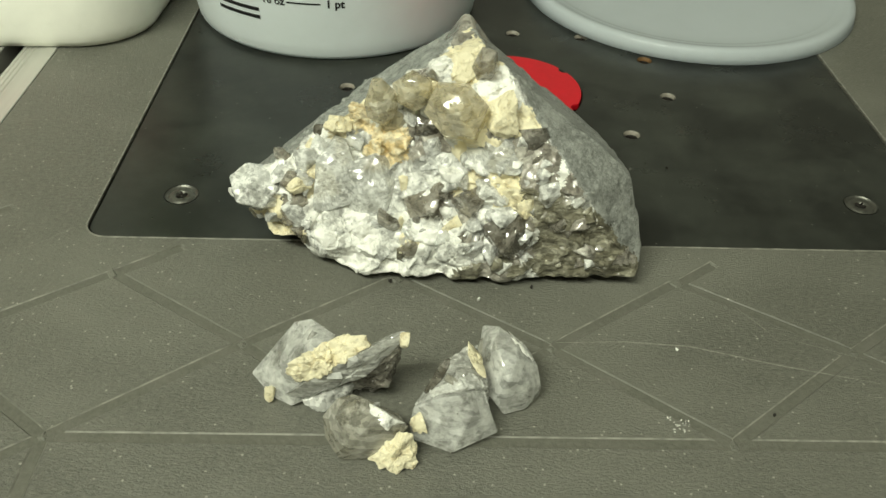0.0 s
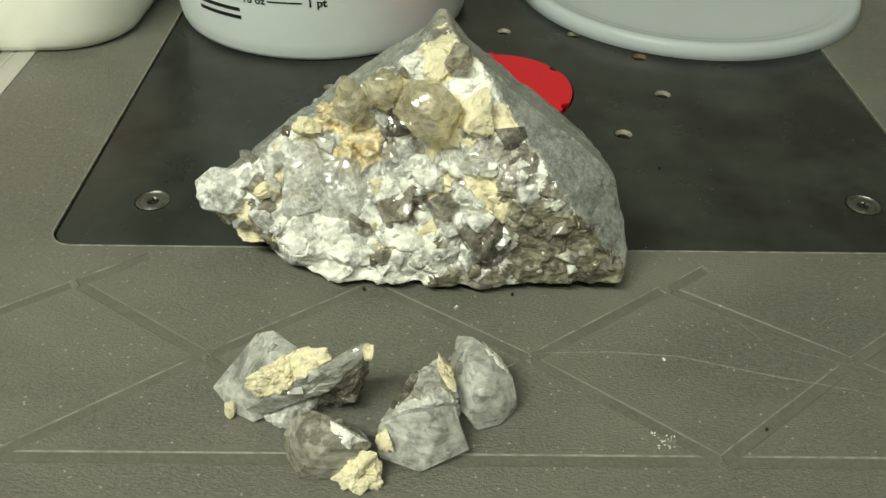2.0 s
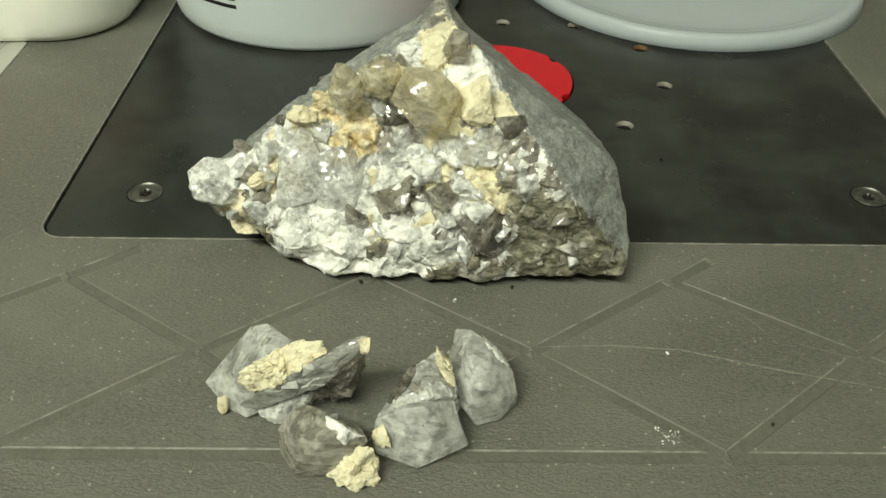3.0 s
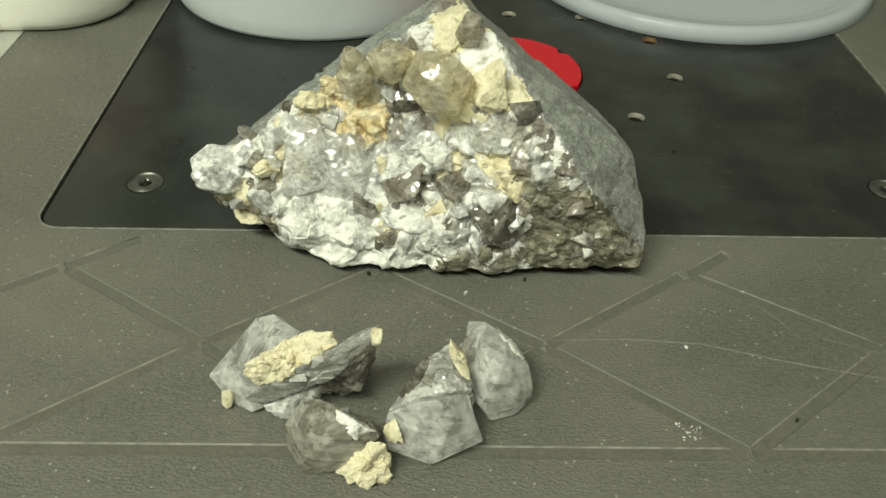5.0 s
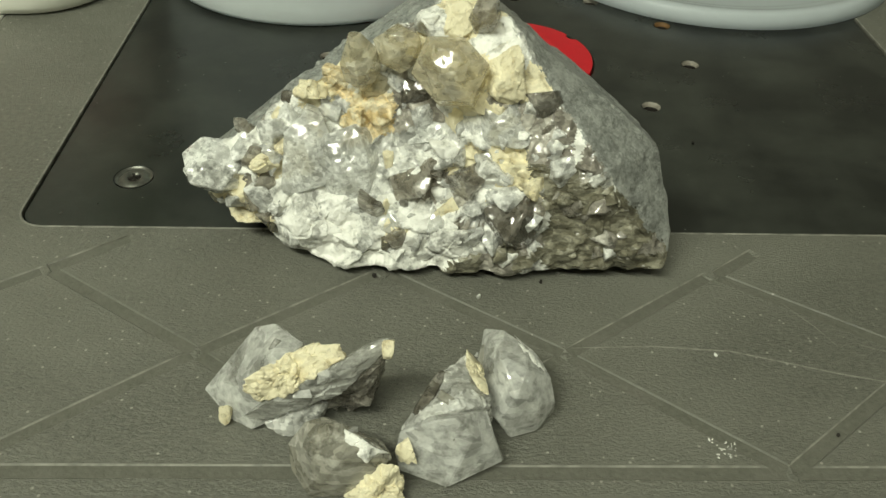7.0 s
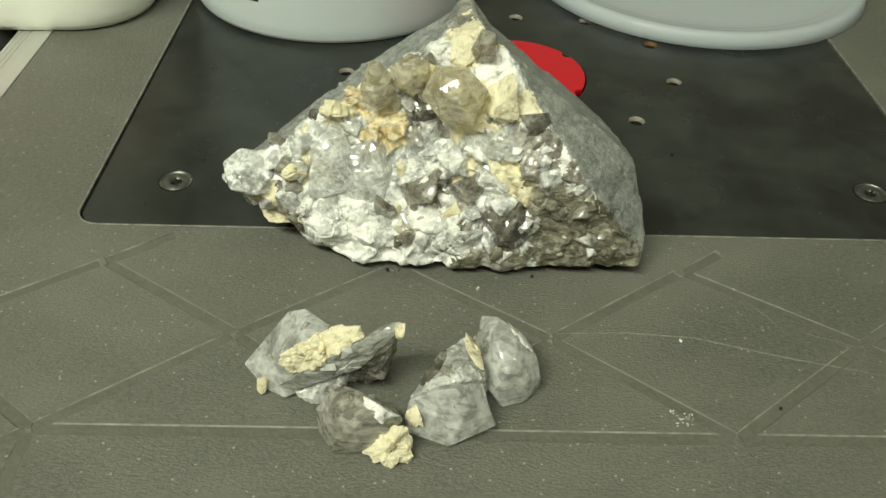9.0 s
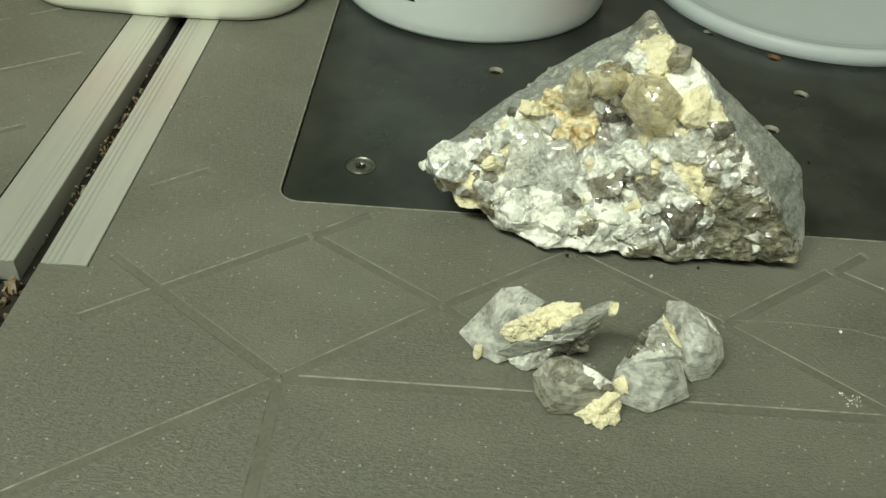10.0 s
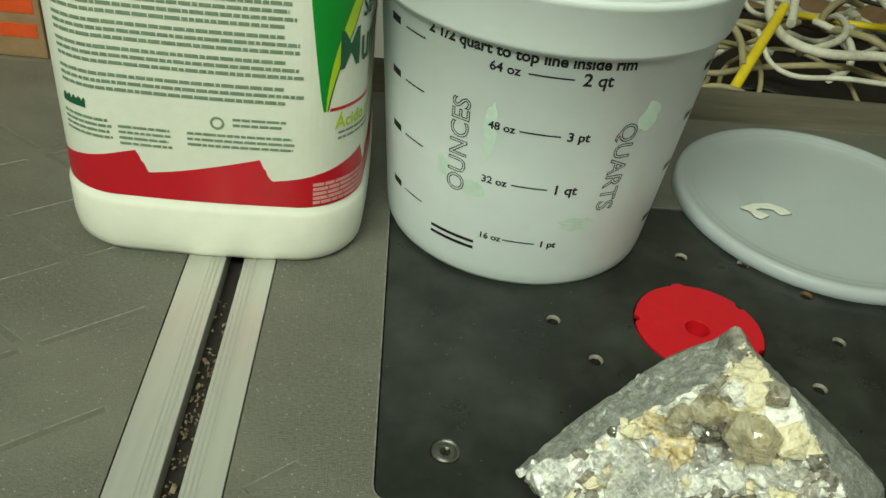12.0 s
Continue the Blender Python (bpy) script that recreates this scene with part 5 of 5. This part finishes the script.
def apex():
    pts = [(0.1225, 0.0322, 0.0652), (0.1248, 0.0322, 0.0650), (0.1130, 0.024, 0.0545), (0.1345, 0.024, 0.0545), (0.1185, 0.0105, 0.0600), (0.1285, 0.0105, 0.0605), (0.1120, 0.034, 0.048), (0.1365, 0.034, 0.048)]
    gem("crystal", pts, M_SMOKY, ROCK, 0.0005, "smoky grey quartz peak")


apex()


# ---------------------------------------------------------------- the loose pieces in front
def scatter(parent, count, small, large, pool, seed):
    """Broken flakes over the upper faces of a piece."""
    rng = random.Random(seed)
    faces = [([v.co.copy() for v in (o.data.vertices[i] for i in f.vertices)], f.normal.copy(), f.area) for o in parent.children for f in o.data.polygons
             if f.normal.z > 0.30 and o.name.split(".")[0] in ("crystal", "blade", "shoulder", "side")]
    for _ in range(count):
        corners, normal, _ = rng.choices(faces, [f[2] for f in faces])[0]
        w = [rng.random() ** 2 for _ in corners]
        p = sum((k * q for k, q in zip(w, corners)), Vector()) / sum(w)
        if p.z < 0.004:
            continue
        material = rng.choices([a for a, _ in pool], [k for _, k in pool])[0]
        shard(p - normal * 0.0013, normal, rng.uniform(small, large), material, rng, parent, "flake")


def loose_piece(label):
    return thing("quartz_piece", (0, 0, 0), label, "crystal", "loose quartz pieces in front of the rock")


def piece_with_blade():
    t = loose_piece("clear and cream quartz cluster lying on the bench")
    gem("crystal", [(0.082, -0.060, 0.020), (0.077, -0.057, 0.016), (0.073, -0.060, 0.012), (0.065, -0.064, 0.003), (0.070, -0.0665, 0.0008), (0.081, -0.072, 0.018), (0.089, -0.066, 0.020),
                    (0.083, -0.0735, 0.0205), (0.086, -0.058, 0.004), (0.076, -0.056, 0.004), (0.083, -0.072, 0.003), (0.073, -0.0700, 0.007), (0.0715, -0.0705, 0.0006), (0.0770, -0.0735, 0.0006)], L_CLEAR, t, 0.0003)
    lump("crust", [(0.076, -0.073, 0.014), (0.079, -0.074, 0.0195), (0.087, -0.0725, 0.0235), (0.092, -0.072, 0.0265), (0.097, -0.0725, 0.0265), (0.098, -0.074, 0.024), (0.090, -0.077, 0.0195), (0.081, -0.0755, 0.012),
                   (0.078, -0.073, 0.010), (0.089, -0.066, 0.016), (0.097, -0.068, 0.018), (0.080, -0.068, 0.012)], M_CREAM, t, 3, 0.0013, 6, 22, 0.0024, "cream crust", 420)
    lump("blade", [(0.0745, -0.0745, 0.006), (0.080, -0.0745, 0.0045), (0.085, -0.0755, 0.0155), (0.092, -0.0765, 0.0215), (0.102, -0.0725, 0.0250), (0.1065, -0.0690, 0.0258), (0.108, -0.0705, 0.0245),
                   (0.098, -0.0745, 0.015), (0.091, -0.072, 0.0085), (0.088, -0.0690, 0.012), (0.103, -0.067, 0.020)], L_MILKY, t, 4, 0.0005, 5, 26, 0.0035)
    lump("belly", [(0.105, -0.0715, 0.020), (0.102, -0.0705, 0.005), (0.094, -0.0705, 0.004), (0.091, -0.0715, 0.009), (0.100, -0.0735, 0.017), (0.1065, -0.064, 0.016), (0.104, -0.060, 0.0005), (0.094, -0.060, 0.0005),
                   (0.098, -0.067, 0.0005)], M_SMOKY, t, 5, 0.0010, 5, 22, 0.0026, "dark smoky quartz", 380)
    lump("tip", [(0.1055, -0.0715, 0.0265), (0.1082, -0.0712, 0.0268), (0.1075, -0.0735, 0.0225), (0.1060, -0.0660, 0.0205), (0.1055, -0.0725, 0.0225), (0.108, -0.069, 0.023)], M_CREAM, t, 6, 0.0004, 3)
    lump("base", [(0.079, -0.0735, 0.003), (0.084, -0.0760, 0.0005), (0.090, -0.0740, 0.0005), (0.089, -0.073, 0.008), (0.094, -0.072, 0.009), (0.080, -0.066, 0.0005), (0.094, -0.066, 0.0005)], M_GREY, t, 7, 0.0005, 4)
    lump("foot", [(0.0695, -0.071, 0.0055), (0.0700, -0.0725, 0.0005), (0.0722, -0.0725, 0.0005), (0.0722, -0.071, 0.006), (0.071, -0.0685, 0.003), (0.073, -0.070, 0.004)], M_CREAM, t, 8, 0.0003, 3)
    scatter(t, 7, 0.0025, 0.0055, ((L_CLEAR, 3), (L_MILKY, 3), (L_SMOKY, 1)), 101)


def piece_smoky():
    t = loose_piece("smoky quartz crystal with a cream crust at one end")
    gem("crystal", [(0.090, -0.080, 0.012), (0.094, -0.081, 0.0148), (0.099, -0.0845, 0.0160), (0.1035, -0.0885, 0.0150), (0.1080, -0.0885, 0.0110), (0.0860, -0.081, 0.006), (0.087, -0.0855, 0.003), (0.091, -0.0905, 0.0006),
                    (0.097, -0.0905, 0.0006), (0.103, -0.0890, 0.003), (0.098, -0.0905, 0.0140), (0.0925, -0.0880, 0.0128), (0.092, -0.079, 0.001), (0.106, -0.082, 0.001), (0.106, -0.083, 0.009)], L_SMOKY, t, 0.0003)
    lump("vein", [(0.097, -0.0845, 0.0163), (0.1035, -0.0885, 0.0160), (0.1075, -0.0885, 0.0125), (0.103, -0.0905, 0.0128), (0.099, -0.0880, 0.0150), (0.105, -0.086, 0.012)], M_WHITE, t, 21, 0.0006, 4, 18, 0.003)
    lump("crust", [(0.098, -0.0900, 0.001), (0.104, -0.0935, 0.0065), (0.108, -0.0900, 0.0115), (0.1105, -0.0900, 0.006), (0.109, -0.0925, 0.0005), (0.103, -0.0945, 0.0005), (0.1005, -0.0930, 0.0005), (0.105, -0.0895, 0.009),
                   (0.106, -0.085, 0.0005), (0.1095, -0.087, 0.003)], M_CREAM, t, 22, 0.0011, 6, 22, 0.0022, "cream crust", 420)
    scatter(t, 7, 0.0025, 0.0055, ((L_SMOKY, 5), (L_CLEAR, 2), (L_MILKY, 1)), 102)


def piece_split():
    t = loose_piece("clear quartz crystal with a dark cleft and cream edge")
    gem("crystal", [(0.1090, -0.0815, 0.010), (0.108, -0.082, 0.004), (0.109, -0.084, 0.0006), (0.111, -0.0845, 0.0006), (0.119, -0.0882, 0.0006), (0.131, -0.0832, 0.003), (0.1285, -0.0815, 0.0095), (0.1270, -0.076, 0.0115),
                    (0.116, -0.0825, 0.0150), (0.1205, -0.0825, 0.0160), (0.1240, -0.0845, 0.0125), (0.1145, -0.0765, 0.0125), (0.129, -0.074, 0.0006), (0.112, -0.074, 0.0006)], L_CLEAR, t, 0.0003)
    lump("shoulder", [(0.1090, -0.0800, 0.0092), (0.1140, -0.0765, 0.0140), (0.118, -0.070, 0.0162), (0.1236, -0.0642, 0.0160), (0.1262, -0.0655, 0.0125), (0.1285, -0.0765, 0.0125), (0.1225, -0.0800, 0.0162), (0.1135, -0.0810, 0.0135),
                      (0.115, -0.070, 0.0006), (0.1255, -0.064, 0.0006), (0.128, -0.074, 0.0006), (0.110, -0.078, 0.0006)], L_MILKY, t, 24, 0.0005, 5, 36, 0.0035)
    lump("crust", [(0.1232, -0.0640, 0.0168), (0.1264, -0.0652, 0.0135), (0.1278, -0.0745, 0.0138), (0.1255, -0.0750, 0.0152), (0.1228, -0.069, 0.0166), (0.1255, -0.0635, 0.006)], M_CREAM, t, 25, 0.0007, 5, 22, 0.002, "cream crust", 420)
    lump("knob", [(0.1085, -0.0835, 0.0085), (0.1120, -0.0850, 0.0090), (0.1130, -0.0860, 0.0055), (0.1100, -0.0855, 0.0040), (0.1078, -0.0830, 0.0050), (0.111, -0.082, 0.010)], M_CREAM, t, 26, 0.0004, 3)
    lump("cleft", [(0.1112, -0.0782, 0.0120), (0.1140, -0.0752, 0.0148), (0.1175, -0.0695, 0.0168), (0.1192, -0.0705, 0.0166), (0.1160, -0.0770, 0.0152), (0.1130, -0.0795, 0.0135), (0.115, -0.074, 0.009)], Q_DARK, t, 27, 0.0004, 4, label="dark brown cleft")
    scatter(t, 7, 0.0025, 0.0055, ((L_CLEAR, 4), (L_MILKY, 3), (L_SMOKY, 1.5)), 103)


def piece_rounded():
    t = loose_piece("clear rounded quartz crystal with a grey veil")
    gem("crystal", [(0.128, -0.051, 0.010), (0.132, -0.0555, 0.0140), (0.137, -0.0605, 0.0138), (0.142, -0.0655, 0.0098), (0.1432, -0.0690, 0.005), (0.139, -0.0735, 0.0006), (0.133, -0.0755, 0.0006), (0.130, -0.0745, 0.0055),
                    (0.126, -0.067, 0.003), (0.126, -0.061, 0.006), (0.1305, -0.0655, 0.0160), (0.1335, -0.0740, 0.0125), (0.139, -0.0720, 0.0092), (0.136, -0.068, 0.0150), (0.128, -0.053, 0.0006), (0.140, -0.060, 0.0006),
                    (0.1435, -0.068, 0.001)], L_CLEAR, t, 0.0003)
    lump("side", [(0.1275, -0.053, 0.0095), (0.1255, -0.061, 0.0066), (0.1255, -0.0680, 0.0035), (0.1300, -0.0735, 0.0060), (0.1300, -0.064, 0.0125), (0.127, -0.064, 0.0006), (0.128, -0.056, 0.003)], L_SMOKY, t, 29, 0.0004, 4)
    lump("veil", [(0.134, -0.0565, 0.0138), (0.139, -0.0620, 0.0130), (0.1425, -0.0660, 0.0095), (0.1385, -0.0660, 0.0128), (0.135, -0.062, 0.0150)], M_GREY, t, 30, 0.0004, 4, label="brownish grey veil")
    scatter(t, 7, 0.0025, 0.0055, ((L_CLEAR, 4), (L_MILKY, 3)), 104)


piece_with_blade()
piece_smoky()
piece_split()
piece_rounded()


def white_chalk_marks():
    rng = random.Random(6)
    t = thing("white_flecks", (0, 0, 0), "scatter of white mineral flecks on the bench", "flecks", kind="stuff")
    bm = bmesh.new()
    for _ in range(22):
        x, y, s = rng.gauss(0.1795, 0.0018), rng.gauss(-0.0775, 0.0013), rng.uniform(0.00016, 0.00042)
        bmesh.ops.create_cube(bm, size=s, matrix=pose(x, y, s * 0.2, 0, 0, rng.uniform(0, 180)) @ Matrix.Diagonal((1.8, 0.8, 0.4, 1)))
    part("fleck", bm, M_WHITE, t)


white_chalk_marks()


# ---------------------------------------------------------------- crumbs
def crumbs():
    rng = random.Random(3)
    for x, y, s, m, label in ((0.1283, -0.0300, 0.0011, M_WHITE, "tiny white crumb on the bench"), (0.1450, -0.0240, 0.0009, DARK, "tiny dark crumb on the bench"),
                              (0.1010, -0.0222, 0.0010, DARK, "tiny dark crumb on the bench"), (0.2060, -0.0740, 0.0007, DARK, "tiny dark crumb on the bench"),
                              (0.2030, 0.046, 0.0010, DARK, "tiny dark crumb on the plate"), (0.185, -0.050, 0.0009, M_WHITE, "tiny white crumb on the bench")):
        z = -0.0006 if y > 0 else 0.0
        pts = [(x + rng.uniform(-s, s) * 0.6, y + rng.uniform(-s, s) * 0.6, z + rng.choice((0.0, 0.5, 0.9)) * s) for _ in range(10)] + [(x + s / 2, y, z), (x - s / 2, y + s / 3, z), (x, y - s / 2, z)]
        ob = part("crumb", hull(pts), m)
        tagged(ob, label, "crumb", "crumbs on the bench")


crumbs()
